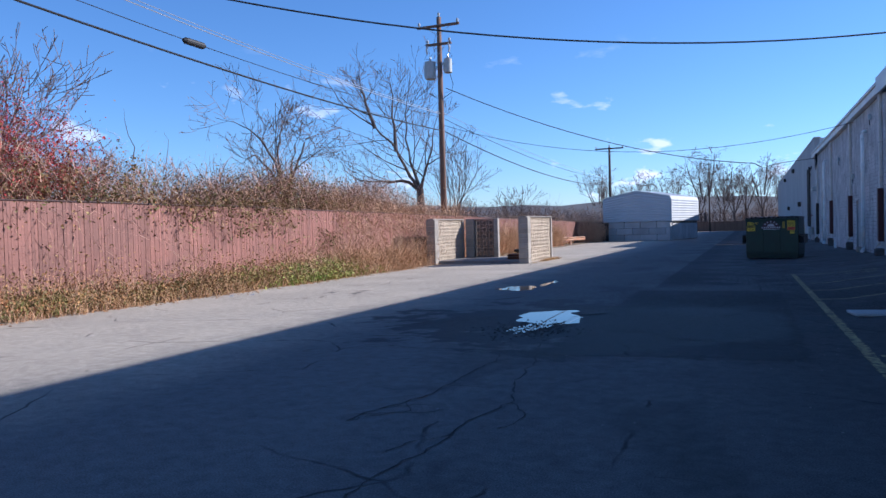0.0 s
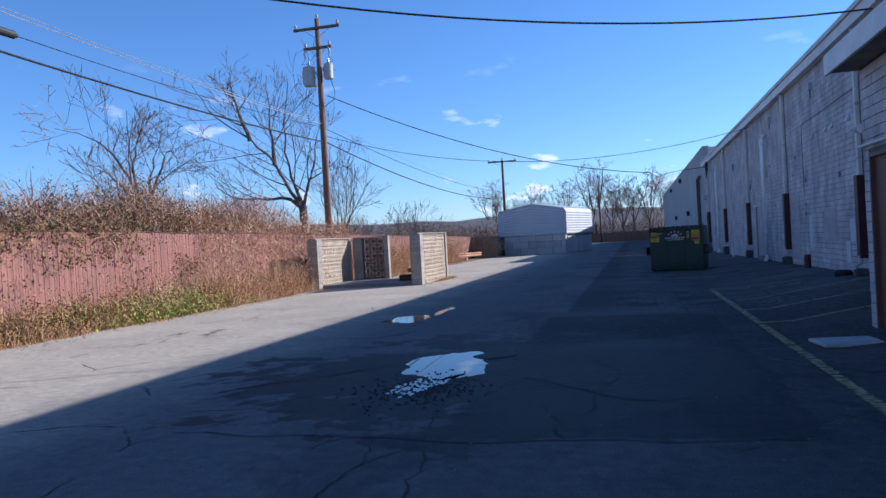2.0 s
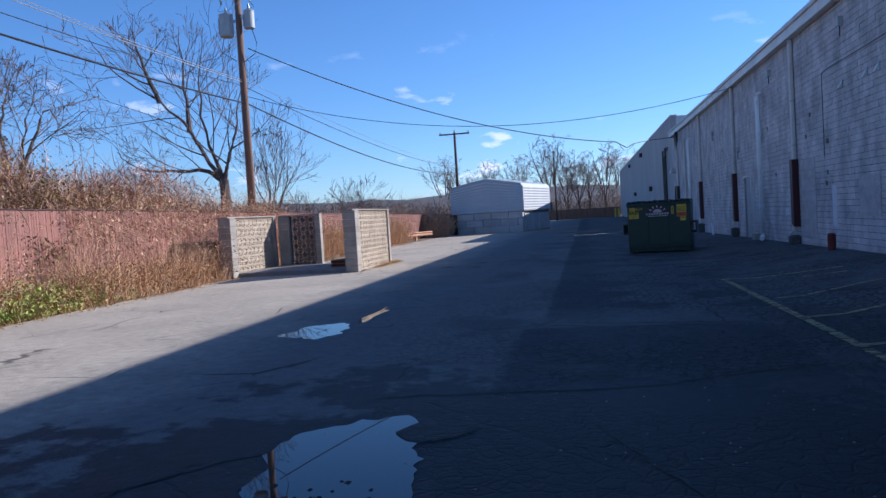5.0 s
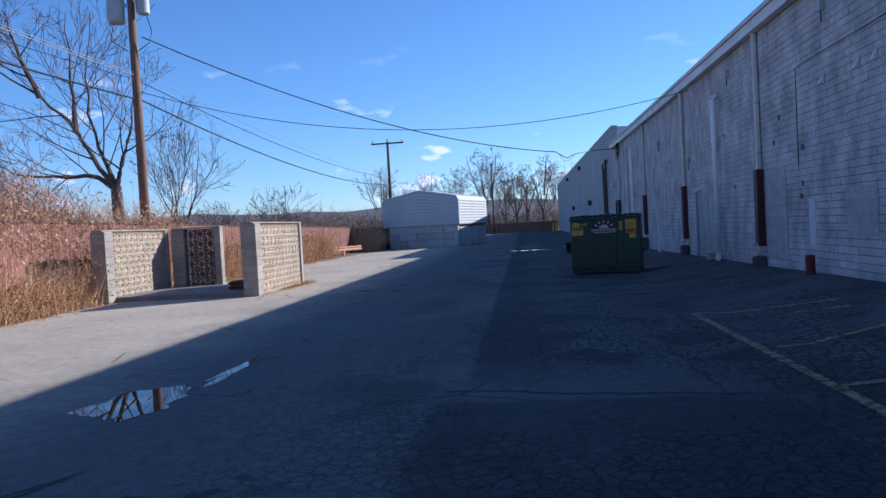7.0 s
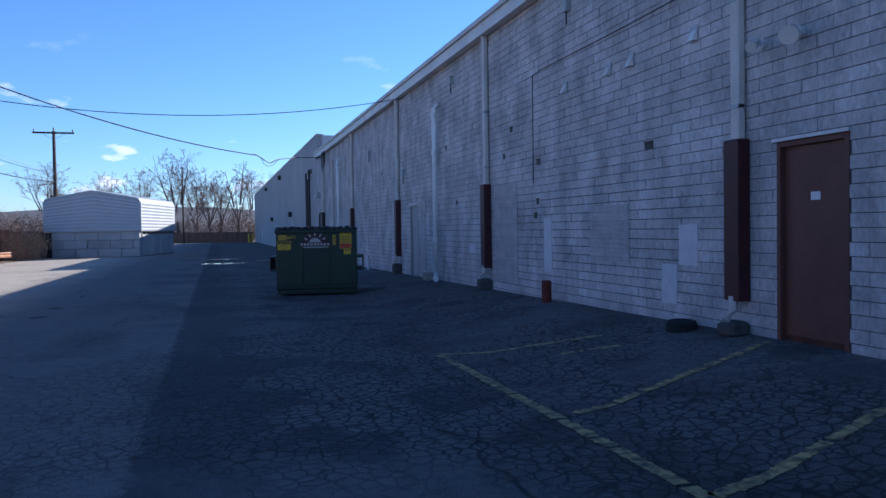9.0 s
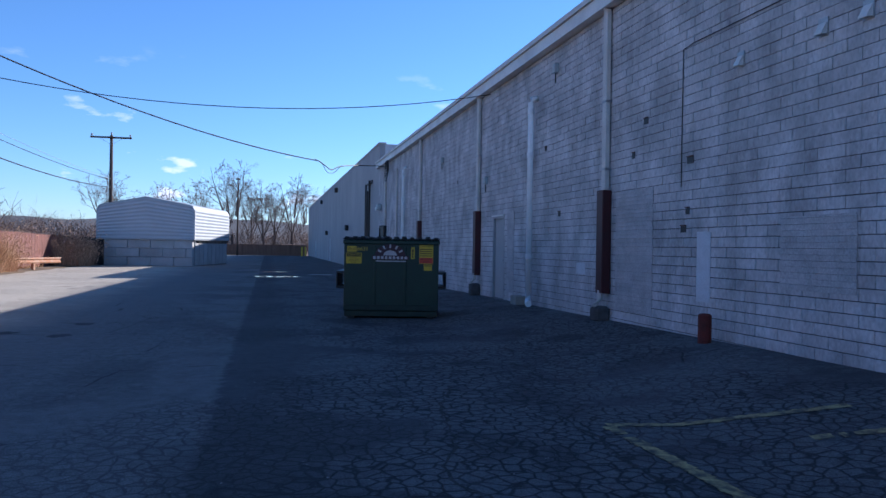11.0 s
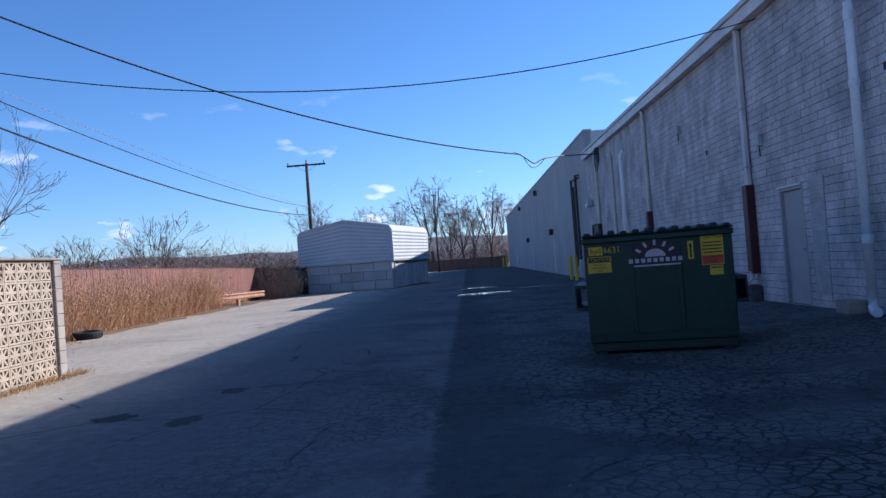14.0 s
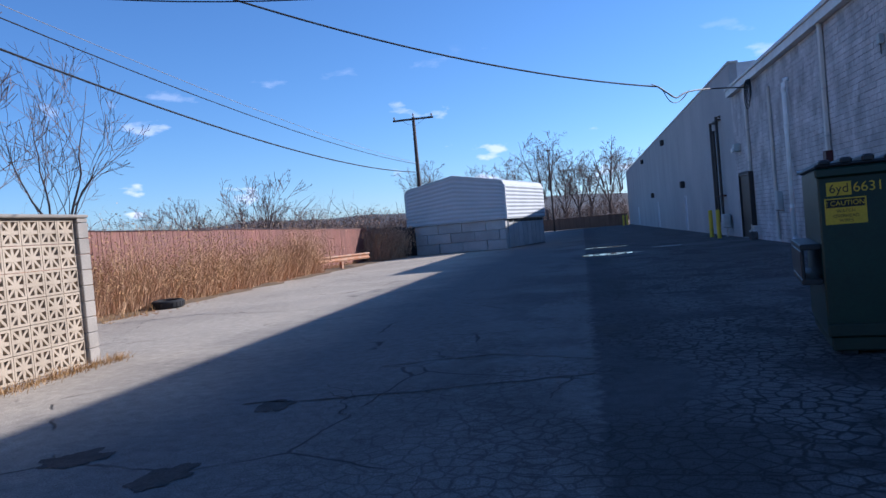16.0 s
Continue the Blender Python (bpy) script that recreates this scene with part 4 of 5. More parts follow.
for y in (10.55, 10.9, 11.5):
    o = thing("iron_bracket", "small rusted iron bracket under the annex eave", "bracket", "annex brackets")
    part("arm", Shape().box(AX - 0.14, AX - 0.012, y - 0.02, y + 0.02, 3.24, 3.28), M_RUST, o)
    part("plate", Shape().box(AX - 0.03, AX - 0.012, y - 0.05, y + 0.05, 3.18, 3.34), M_RUST, o)
sp = thing("downspout", "pale downspout leaning off the annex corner", "downspout")
part("pipe", Shape().tube([(2.60, 8.95, 3.46), (2.62, 8.93, 3.3), (2.80, 8.95, 0.42), (2.78, 8.95, 0.32)], 0.075, 4), M_SPOUT, sp)
part("foot_bend", Shape().tube([(2.79, 8.95, 0.36), (2.72, 8.93, 0.26), (2.58, 8.9, 0.20)], 0.06, 4), M_SPOUT, sp)
rp = thing("corner_pipe", "rusted pipe down the annex corner", "pipe")
part("pipe", Shape().tube([(2.86, 8.56, 0.0), (2.86, 8.56, 2.1)], 0.04, 8), M_RUST, rp)
for x, y, a in ((2.35, 12.45, 8), (2.75, 10.35, 20)):
    o = thing("stone_slab", "pale flat slab lying on the asphalt by the annex", "slab", "slabs by the annex")
    sx = 0.36 if y > 12 else 0.2
    part("slab", Shape().soft(-sx, sx, -0.28, 0.28, 0.0, 0.045, 0.01, pose(x, y, 0.004, 0, 0, a)), M_MAT, o)


# ---- breeze-block enclosure ----
BB = 0.305


def breeze_mesh():
    """One pierced 12-inch block with an eight-rayed star, 10 cm thick, in the xz plane."""
    s, h, t = Shape(), (BB - 0.008) / 2, 0.05
    e = 0.028
    s.box(-h, h, -t, t, -h, -h + e).box(-h, h, -t, t, h - e, h)
    s.box(-h, -h + e, -t, t, -h + e, h - e).box(h - e, h, -t, t, -h + e, h - e)
    for k in range(4):
        ln = (h - 0.006) * (1.36 if k % 2 else 1.0)
        wd = 0.016 if k % 2 else 0.022
        s.box(-ln, ln, -t + 0.004 + 0.002 * k, t - 0.004 - 0.002 * k, -wd, wd, Matrix.Rotation(radians(45 * k), 4, "Y"))
    for k in range(8):
        m = Matrix.Rotation(radians(45 * k + 22.5), 4, "Y") @ Matrix.Translation((0.045, 0, 0))
        s.box(-0.045, 0.03, -t + 0.014, t - 0.014, -0.006, 0.006, m)
    return s.mesh("breeze_block", M_BREEZE)


BREEZE = breeze_mesh()
# same block for the back wall, shade painted in by the darker material
SHADEBREEZE = BREEZE.copy()
SHADEBREEZE.materials[0] = M_BREEZESHADE


def pier(parent, x0, x1, y0, y1, top):
    z, k = 0.0, 0
    while z < top - 0.02:
        b = min(z + 0.2, top)
        part("pier_block", Shape().soft(x0, x1, y0, y1, z + 0.004, b - 0.002, 0.008), M_PIER, parent)
        z = b
        k += 1


def breeze_wall(label, x, y, turn, n, top=1.86, block=None):
    """A wall of n columns by six rows that runs from (x, y) along +x of its own frame, with block piers at both ends."""
    wl = thing("breeze_wall", label, "block wall", "trash enclosure walls", m=pose(x, y, 0, 0, 0, turn))
    pier(wl, 0, 0.40, -0.2, 0.2, top)
    x1 = 0.40 + n * BB + 0.01
    pier(wl, x1, x1 + 0.2, -0.12, 0.12, top)
    part("footing", Shape().soft(0.41, x1 - 0.01, -0.14, 0.14, -0.03, 0.02, 0.01), M_PIER, wl)
    for c in range(n):
        for r in range(6):
            ob = new("breeze_block", block or BREEZE)
            ob.parent = wl
            ob.location = (0.405 + (c + 0.5) * BB, -0.02, 0.022 + (r + 0.5) * BB)
    part("cap", Shape().soft(-0.01, x1 + 0.21, -0.14, 0.14, top + 0.002, top + 0.045, 0.012), M_PIER, wl)
    return wl


breeze_wall("cream pierced-block wall of the trash enclosure", -7.78, 28.6, 90, 12)
breeze_wall("sunlit pierced-block side wall of the trash enclosure", -11.72, 28.4, 90, 10)
breeze_wall("shaded pierced-block back wall of the trash enclosure", -11.5, 32.2, 0, 3, block=SHADEBREEZE)
slab = thing("enclosure_slab", "stained concrete floor slab of the trash enclosure", "slab")
part("slab", Shape().soft(-11.6, -8.02, 28.75, 32.4, -0.02, 0.13, 0.012), M_SLAB, slab)
tyre(-8.55, 30.6, 0.24, 0, "old tyre lying on the enclosure slab", 0.30)
bx = thing("wooden_crate", "dark broken crate abandoned on the enclosure slab", "crate")
part("body", Shape().soft(-8.75, -8.15, 29.6, 30.1, 0.13, 0.36, 0.01), M_POLE, bx)
part("slat", Shape().box(-8.78, -8.12, 29.57, 29.6, 0.16, 0.22), M_RUST, bx)
part("slat", Shape().box(-8.78, -8.12, 29.57, 29.6, 0.26, 0.33), M_RUST, bx)
# dark sheet added in place of the enclosure wall's shadow on the fence
panel = thing("plywood_sheet", "dark sheet standing in for the side wall's shadow by the fence", "panel")
part("board", Shape().box(-12.95, -12.1, 29.5, 29.56, 0.0, 1.15), M_DARK, panel)
part("sheet_strip", Shape().box(-12.95, -12.1, 29.46, 29.5, 0.9, 1.0), M_FPOST, panel)


# ---- rubbish container ----
bin_ = thing("dumpster", "dark green steel rubbish container with black plastic lids", "dumpster", m=pose(0.46, 30.78, 0.02, 0, 0, -11))
W, D, HT = 1.84, 1.55, 1.50
part("front_panel", Shape().soft(0, W, 0, 0.05, 0.12, HT, 0.012), M_GREEN, bin_)
part("side_panel", Shape().soft(0, 0.05, 0.05, D, 0.12, HT, 0.01), M_GREEN, bin_)
part("side_panel", Shape().soft(W - 0.05, W, 0.05, D, 0.12, HT, 0.01), M_GREEN, bin_)
part("back_panel", Shape().soft(0.05, W - 0.05, D - 0.05, D, 0.12, HT, 0.01), M_GREEN, bin_)
part("floor_pan", Shape().box(0.05, W - 0.05, 0.05, D - 0.05, 0.10, 0.16), M_GREEN, bin_)
part("sill", Shape().soft(0.02, W - 0.02, -0.015, D - 0.02, 0.015, 0.13, 0.012), M_GREENLOW, bin_, "scuffed green base rail")
for x in (0.60, 1.19):
    part("rib", Shape().soft(x - 0.025, x + 0.025, -0.03, 0.0, 0.2, HT - 0.12, 0.008), M_GREEN, bin_)
part("top_rail", Shape().soft(-0.02, W + 0.02, -0.045, 0.03, HT - 0.08, HT, 0.015), M_GREEN, bin_)
part("bottom_rail", Shape().soft(0.0, W, -0.035, 0.0, 0.13, 0.24, 0.012), M_GREENLOW, bin_)
for x0, x1 in ((-0.16, 0.0), (W, W + 0.16)):
    pk = part("fork_pocket", Shape().soft(x0, x1, 0.10, 1.25, 0.55, 0.60, 0.008).soft(x0, x1, 0.10, 1.25, 0.84, 0.89, 0.008).soft(x0 if x0 < 0 else x1 - 0.03, x0 + 0.03 if x0 < 0 else x1, 0.10, 1.25, 0.60, 0.84, 0.008), M_LID, bin_)
for k, (x0, x1) in enumerate(((-0.02, W / 2 - 0.01), (W / 2 + 0.01, W + 0.02))):
    lid = Shape()
    n = 6
    lid.soft(x0, x1, -0.04, D + 0.02, HT + 0.005, HT + 0.035, 0.012)
    l_ob = part("lid", lid, M_LID, bin_, "black plastic lid")
    for j in range(n):
        xa = x0 + (j + 0.2) * (x1 - x0) / n
        part("ridge", Shape().soft(xa, xa + 0.09, -0.055, D, HT + 0.02, HT + 0.065 + 0.008 * ((j * 7 + k) % 3), 0.015), M_LID, l_ob)
part("hinge_bar", Shape().tube([(-0.04, D, HT + 0.03), (W + 0.04, D, HT + 0.03)], 0.02, 8), M_STEEL, bin_)
for x in (0.15, W - 0.15):
    part("skid", Shape().soft(x - 0.06, x + 0.06, 0.02, D - 0.05, -0.02, 0.02, 0.006), M_LID, bin_)


def flat_text(text, x, z, size, mat, parent, y=-0.056, name="lettering"):
    cu = bpy.data.curves.new(name, "FONT")
    cu.body = text
    cu.size = size
    cu.align_x = "CENTER"
    cu.align_y = "CENTER"
    cu.extrude = 0.0006
    cu.materials.append(mat)
    ob = new(name, cu)
    ob.parent = parent
    ob.matrix_local = pose(x, y, z, 90, 0, 0)
    dep = bpy.context.evaluated_depsgraph_get()
    me = bpy.data.meshes.new_from_object(ob.evaluated_get(dep))
    flat = new(name, me)
    flat.parent = parent
    flat.matrix_local = pose(x, y, z, 90, 0, 0)
    bpy.data.objects.remove(ob)
    return flat


def sticker(x0, x1, z0, z1, mat, label, y=-0.0035):
    return part("sticker", Shape().box(x0, x1, y - 0.001, y + 0.003, z0, z1), mat, bin_, label)


FY = -0.006
s1 = sticker(0.06, 0.24, 1.27, 1.38, M_YELLOW, "yellow sticker reading 6yd")
flat_text("6yd", 0.15, 1.325, 0.10, M_BLACK, s1, FY)
s2 = sticker(0.25, 0.251, 1.30, 1.301, M_YELLOW, "yellow stencilled number 6631")
flat_text("6631", 0.36, 1.325, 0.11, M_YELLOW, s2, FY)
s3 = sticker(0.04, 0.34, 1.04, 1.25, M_YELLOW, "yellow caution sticker")
part("header", Shape().box(0.05, 0.33, -0.0055, -0.0047, 1.175, 1.24), M_BLACK, s3)
flat_text("! CAUTION", 0.19, 1.207, 0.055, M_YELLOW, s3, -0.0065)
for z, t in ((1.145, "WATCH"), (1.105, "OVERHEAD"), (1.068, "WIRES")):
    flat_text(t, 0.19, z, 0.036, M_BLACK, s3, FY)
# round badge of the hauler: arch, sun and plain bars
badge = Shape()
arc = [(0.895 + 0.30 * math.cos(math.pi * k / 20), -0.034, 1.19 + 0.24 * math.sin(math.pi * k / 20)) for k in range(21)]
badge.poly(arc)
bd = part("badge", badge, M_PLUM, bin_, "plum arched badge with pale rays")
part("badge_band", Shape().box(0.54, 1.26, -0.037, -0.033, 1.12, 1.20), M_PLUM, bd)
part("badge_sun", Shape().poly([(0.895 + 0.13 * math.cos(math.pi * k / 12), -0.036, 1.205 + 0.10 * math.sin(math.pi * k / 12)) for k in range(13)]), M_CREAMPRINT, bd)
for k in range(5):
    a = math.pi * (0.16 + 0.17 * k)
    part("badge_ray", Shape().box(-0.016, 0.016, -0.038, -0.036, -0.035, 0.035, Matrix.Translation((0.895 + 0.235 * math.cos(a), 0, 1.20 + 0.185 * math.sin(a))) @ Matrix.Rotation(math.pi / 2 - a, 4, "Y")), M_CREAMPRINT, bd)
for k in range(9):
    part("badge_bar", Shape().box(0.565 + k * 0.076, 0.615 + k * 0.076, -0.040, -0.037, 1.135, 1.187), M_CREAMPRINT, bd)
part("badge_line", Shape().box(0.62, 1.2, -0.037, -0.034, 1.085, 1.105), M_CREAMPRINT, bd)
s4 = sticker(1.30, 1.37, 1.14, 1.37, M_YELLOW, "yellow arrow sticker")
part("arrow", Shape().box(1.325, 1.345, -0.0055, -0.0047, 1.16, 1.30).poly([(1.31, -0.0055, 1.30), (1.36, -0.0055, 1.30), (1.335, -0.0055, 1.35)]), M_BLACK, s4)
s5 = sticker(1.46, 1.73, 1.05, 1.43, M_YELLOW, "yellow and red caution sticker")
flat_text("! CAUTION", 1.595, 1.395, 0.05, M_BLACK, s5, FY)
for k in range(4):
    part("print_line", Shape().box(1.48, 1.71, -0.0055, -0.0047, 1.20 + k * 0.042, 1.215 + k * 0.042), M_BLACK, s5)
part("red_field", Shape().box(1.465, 1.725, -0.0055, -0.0047, 1.06, 1.17), M_RED, s5)
flat_text("DO NOT", 1.595, 1.14, 0.05, M_BLACK, s5, FY - 0.001)
flat_text("PARK", 1.595, 1.09, 0.05, M_BLACK, s5, FY - 0.001)
s6 = sticker(1.55, 1.71, 0.92, 1.04, M_YELLOW, "small yellow sticker")
part("print_line", Shape().box(1.565, 1.695, -0.0055, -0.0047, 1.005, 1.02), M_BLACK, s6)


# ---- metal shed on large concrete blocks ----
SHED = pose(-10.95, 66.4, 0, 0, 0, -12.5)
SW, SD = 5.5, 7.7
shed = thing("shed", "white corrugated metal shed on large concrete blocks", "shed", m=SHED)
rb_ = random.Random(8)
for row in range(3):
    x = 0.0 - (0.7 if row % 2 else 0)
    while x < SW - 0.01:
        a, b = max(0, x), min(x + 1.45, SW)
        x += 1.45
        if b - a > 0.2:
            part("concrete_block", Shape().soft(a + 0.01, b - 0.01, 0.0 + rb_.uniform(0, 0.05), 0.6, row * 0.55, row * 0.55 + 0.54, 0.03), M_BIGBLOCK, shed)
    y = 0.62
    while y < SD:
        part("concrete_block", Shape().soft(0, 0.6, y, min(y + 1.44, SD), row * 0.55, row * 0.55 + 0.54, 0.03), M_BIGBLOCK, shed)
        y += 1.46


XL, XR, PANEL = -0.42, SW + 0.16, 1.64


def roof_z(x):
    """Profile across the shed: small rounded eaves and a low ridge."""
    u = min(x - XL, XR - x)
    return 3.52 + 0.26 * math.sqrt(max(0, 1 - (1 - min(1, u / 0.28)) ** 2)) + max(0, u - 0.1) * 0.18


n, rows_f = 48, 22
front = Shape()
for j in range(rows_f + 1):
    for i in range(n + 1):
        x = XL + (XR - XL) * i / n
        front.v.append((x, -0.10 - (0.03 if j % 2 else 0.0), PANEL + (roof_z(x) - PANEL) * j / rows_f))
front.f = [(j * (n + 1) + i, j * (n + 1) + i + 1, (j + 1) * (n + 1) + i + 1, (j + 1) * (n + 1) + i) for j in range(rows_f) for i in range(n)]
part("gable_panel", front, M_SHEET, shed)
gt, m = Shape(), 60
for j in range(m + 1):
    for i in range(n + 1):
        x = XL + (XR - XL) * i / n
        gt.v.append((x, -0.14 + (SD + 0.14) * j / m, roof_z(x) + (0.02 if j % 2 else 0) + 0.01))
gt.f = [(j * (n + 1) + i, j * (n + 1) + i + 1, (j + 1) * (n + 1) + i + 1, (j + 1) * (n + 1) + i) for j in range(m) for i in range(n)]
part("roof", gt, M_SHEET, shed)
part("back_wall", Shape().box(0, SW, SD - 0.06, SD, 0, 3.7), M_SHEET, shed)
for x0 in (XR, XL):
    sd = Shape()
    k = 18
    for j in range(k + 1):
        z = PANEL + (3.54 - PANEL) * j / k
        o = 0.03 if j % 2 else 0
        o = o if x0 > 0 else -o
        sd.v += [(x0 + o, -0.10, z), (x0 + o, SD, z)]
    sd.f = [(2 * j, 2 * j + 1, 2 * j + 3, 2 * j + 2) for j in range(k)]
    part("side_panel", sd, M_SHEET, shed)
for k in range(9):
    y = 0.45 + k * (SD - 0.6) / 8
    part("side_post", Shape().soft(SW - 0.05, SW + 0.05, y - 0.04, y + 0.04, 0, 1.75, 0.008), M_STEEL, shed)
    if k < 8:
        part("side_board", Shape().soft(SW + 0.0, SW + 0.04, y + 0.05, y + (SD - 0.6) / 8 - 0.05, 0.05, 1.45, 0.008), M_BIGBLOCK, shed, "weathered grey side board")
part("corner_trim", Shape().box(XR - 0.03, XR + 0.04, -0.16, -0.08, PANEL, 3.5), M_TRIM, shed)
side_fence = thing("dark_gate", "dark screen beside the shed", "gate")
for k in range(5):
    part("board", Shape().box(-12.9 + k * 0.4, -12.52 + k * 0.4, 66.6, 66.64, 0, 1.75), M_DARK, side_fence)
part("rail", Shape().box(-12.95, -10.95, 66.56, 66.6, 1.3, 1.4), M_FPOST, side_fence)

# ---- guard rail at the pavement's edge ----
gr = thing("guard_rail", "peeling orange steel guard rail on short posts", "guard rail", m=pose(-12.75, 54.1, 0, 0, 0, 68))
prof = [(0, 0.34), (0.03, 0.40), (-0.03, 0.46), (-0.03, 0.50), (0.03, 0.56), (0, 0.62)]
rail = Shape()
for x in (0.0, 3.9):
    rail.v += [(x, -p - 0.06, z) for p, z in prof] + [(x, -p - 0.045, z) for p, z in prof]
for i in range(5):
    rail.f += [(i, i + 12, i + 13, i + 1), (i + 7, i + 19, i + 18, i + 6)]
rail.f += [(0, 6, 18, 12), (5, 17, 23, 11), (0, 1, 7, 6), (1, 2, 8, 7), (2, 3, 9, 8), (3, 4, 10, 9), (4, 5, 11, 10)]
part("beam", rail, M_RAIL, gr)
for x in (0.2, 2.0):
    part("post", Shape().soft(x - 0.07, x + 0.07, -0.04, 0.10, -0.05, 0.60, 0.01), M_RAIL, gr)

# ---- slatted fence ----
def fence_x(y):
    return FENCE_X + 0.05 * noise.noise((0, y * 0.25, 7))


def fence_top(y):
    return 2.28 - 0.0105 * max(0, y - 18) + 0.05 * noise.noise((0, y * 0.3, 17))


fence = tagged(new("fence"), "long faded red-brown slatted chain-link fence", "fence", kind="structure")
rest = Shape()
slat_mesh = Shape().box(-0.008, 0.008, -0.0365, 0.0365, 0, 1).mesh("slat", M_SLAT)
y, count, k = 3.0, 0, 0
rf = random.Random(3)
while y < 66.5:
    h = fence_top(y) + rf.uniform(-0.012, 0.012)
    x = fence_x(y) + rf.uniform(-0.006, 0.006)
    if 14.0 < y < 37.5 and count < 300:
        o = new("slat", slat_mesh)
        o.parent = fence
        o.location, o.scale = (x, y, 0.03), (1, 1, h - 0.03)
        count += 1
    else:
        rest.box(x - 0.008, x + 0.008, y - 0.0365, y + 0.0365, 0.03, h)
    y += 0.078
tagged(part("slats", rest, M_SLAT, fence), kind="stuff")
y = 3.0
while y < 66.5:
    x = fence_x(y)
    part("post", Shape().tube([(x - 0.04, y - 0.04, -0.1), (x - 0.04, y - 0.04, fence_top(y) + 0.03)], 0.028, 8), M_FPOST, fence)
    y += 3.0
# dark sheet added behind the slats, filling the gaps between them
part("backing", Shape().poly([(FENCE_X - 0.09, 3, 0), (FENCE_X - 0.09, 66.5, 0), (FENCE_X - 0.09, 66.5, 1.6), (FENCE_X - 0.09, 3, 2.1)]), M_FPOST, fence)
top_pts = [(fence_x(v) + 0.015, v, fence_top(v) + 0.005) for v in spread(3, 66.5, 40)]
part("top_rail", Shape().tube(top_pts, 0.02, 6), M_FPOST, fence)
# far fence across the end
tagged(part("fence_far", Shape().box(-30, 4.4, 126.0, 126.08, -0.05, 1.5), M_POLE), "dark far fence across the end of the yard", "fence", kind="structure")


# ---- utility poles and wires ----
PX, PY = -13.55, 34.45


def utility_pole(label, x, y, top, r, arms, mat, far=False):
    p = thing("utility_pole", label, "utility pole", "utility poles", m=pose(x, y, 0))
    part("shaft", Shape().tube([(0, 0, -0.3), (0, 0, top * 0.5), (0, 0, top)], [r, r * 0.86, r * 0.66], 14), mat, p, smooth=True)
    for z, half, off in arms:
        part("crossarm", Shape().soft(-half, half, -0.17, -0.06, z - 0.06, z + 0.06, 0.01), mat, p)
        for sx in (-1, 1):
            part("brace", Shape().tube([(sx * half * 0.55, -0.1, z - 0.05), (0, -0.12, z - 0.5)], 0.012, 6), M_STEEL, p)
            i = part("insulator", Shape().tube([(sx * (half - 0.1), -0.11, z + 0.06), (sx * (half - 0.1), -0.11, z + 0.12), (sx * (half - 0.1), -0.11, z + 0.2), (sx * (half - 0.1), -0.11, z + 0.26)], [0.02, 0.06, 0.07, 0.03], 10), M_PORCELAIN, p)
    part("insulator", Shape().tube([(0, 0, top), (0, 0, top + 0.1), (0, 0, top + 0.18), (0, 0, top + 0.24)], [0.02, 0.06, 0.07, 0.03], 10), M_PORCELAIN, p)
    return p


p1 = utility_pole("brown wooden utility pole with crossarms and two transformers", PX, PY, 12.0, 0.17, ((11.55, 1.12, 0), (10.65, 0.68, 0)), M_POLE)
for x, y, r, z0, h in ((-0.47, -0.12, 0.27, 8.95, 0.85), (0.45, -0.05, 0.20, 9.2, 0.68)):
    t = part("transformer", Shape().tube([(x, y, z0), (x, y, z0 + 0.03), (x, y, z0 + h - 0.05), (x, y, z0 + h), (x, y, z0 + h + 0.05)], [r * 0.9, r, r, r * 1.05, r * 0.6], 20), M_TRANSF, p1, "grey steel transformer can")
    part("bushing", Shape().tube([(x, y, z0 + h), (x, y, z0 + h + 0.12), (x, y, z0 + h + 0.28)], [0.05, 0.06, 0.03], 8), M_PORCELAIN, t)
    part("lug", Shape().soft(x * 0.25, x * 0.6, y - 0.03, y + 0.03, z0 + h * 0.6, z0 + h * 0.75, 0.01), M_STEEL, t)
    for k in range(3):
        part("fin", Shape().box(x - r - 0.02 + k * 0.004, x - r + 0.01, y - 0.1 + k * 0.09, y - 0.06 + k * 0.09, z0 + 0.1, z0 + h - 0.12), M_TRANSF, t)
for sx in (-1, 1):
    part("cutout", Shape().tube([(sx * 0.55, -0.2, 10.6), (sx * 0.62, -0.22, 10.42), (sx * 0.58, -0.2, 10.2)], 0.045, 8), M_PORCELAIN, p1, "white porcelain fuse cutout")
    part("jumper", Shape().tube([(sx * 0.55, -0.2, 10.25), (sx * 0.75, -0.2, 9.95), (sx * 0.5, -0.15, 9.95)], 0.012, 5), M_CABLE, p1)
part("jumper", Shape().tube([(0.5, 0, 9.25), (0.72, -0.1, 8.6), (0.66, -0.2, 8.2), (0.15, -0.1, 7.95)], 0.014, 5), M_CABLE, p1)
part("jumper", Shape().tube([(-0.6, -0.1, 9.0), (-0.75, -0.1, 8.4), (-0.15, -0.1, 8.0)], 0.014, 5), M_CABLE, p1)
p2 = utility_pole("far dark utility pole with one crossarm", -11.75, 72.5, 8.9, 0.15, ((8.75, 1.35, 0),), M_FARPOLE)
p3 = utility_pole("thin far pole among bare trees", -4.9, 118, 10.2, 0.12, ((10.0, 0.3, 0),), M_FARPOLE)
p0 = utility_pole("wooden utility pole along the fence behind the start", -13.6, -9.0, 12.0, 0.17, ((11.55, 1.12, 0),), M_POLE)


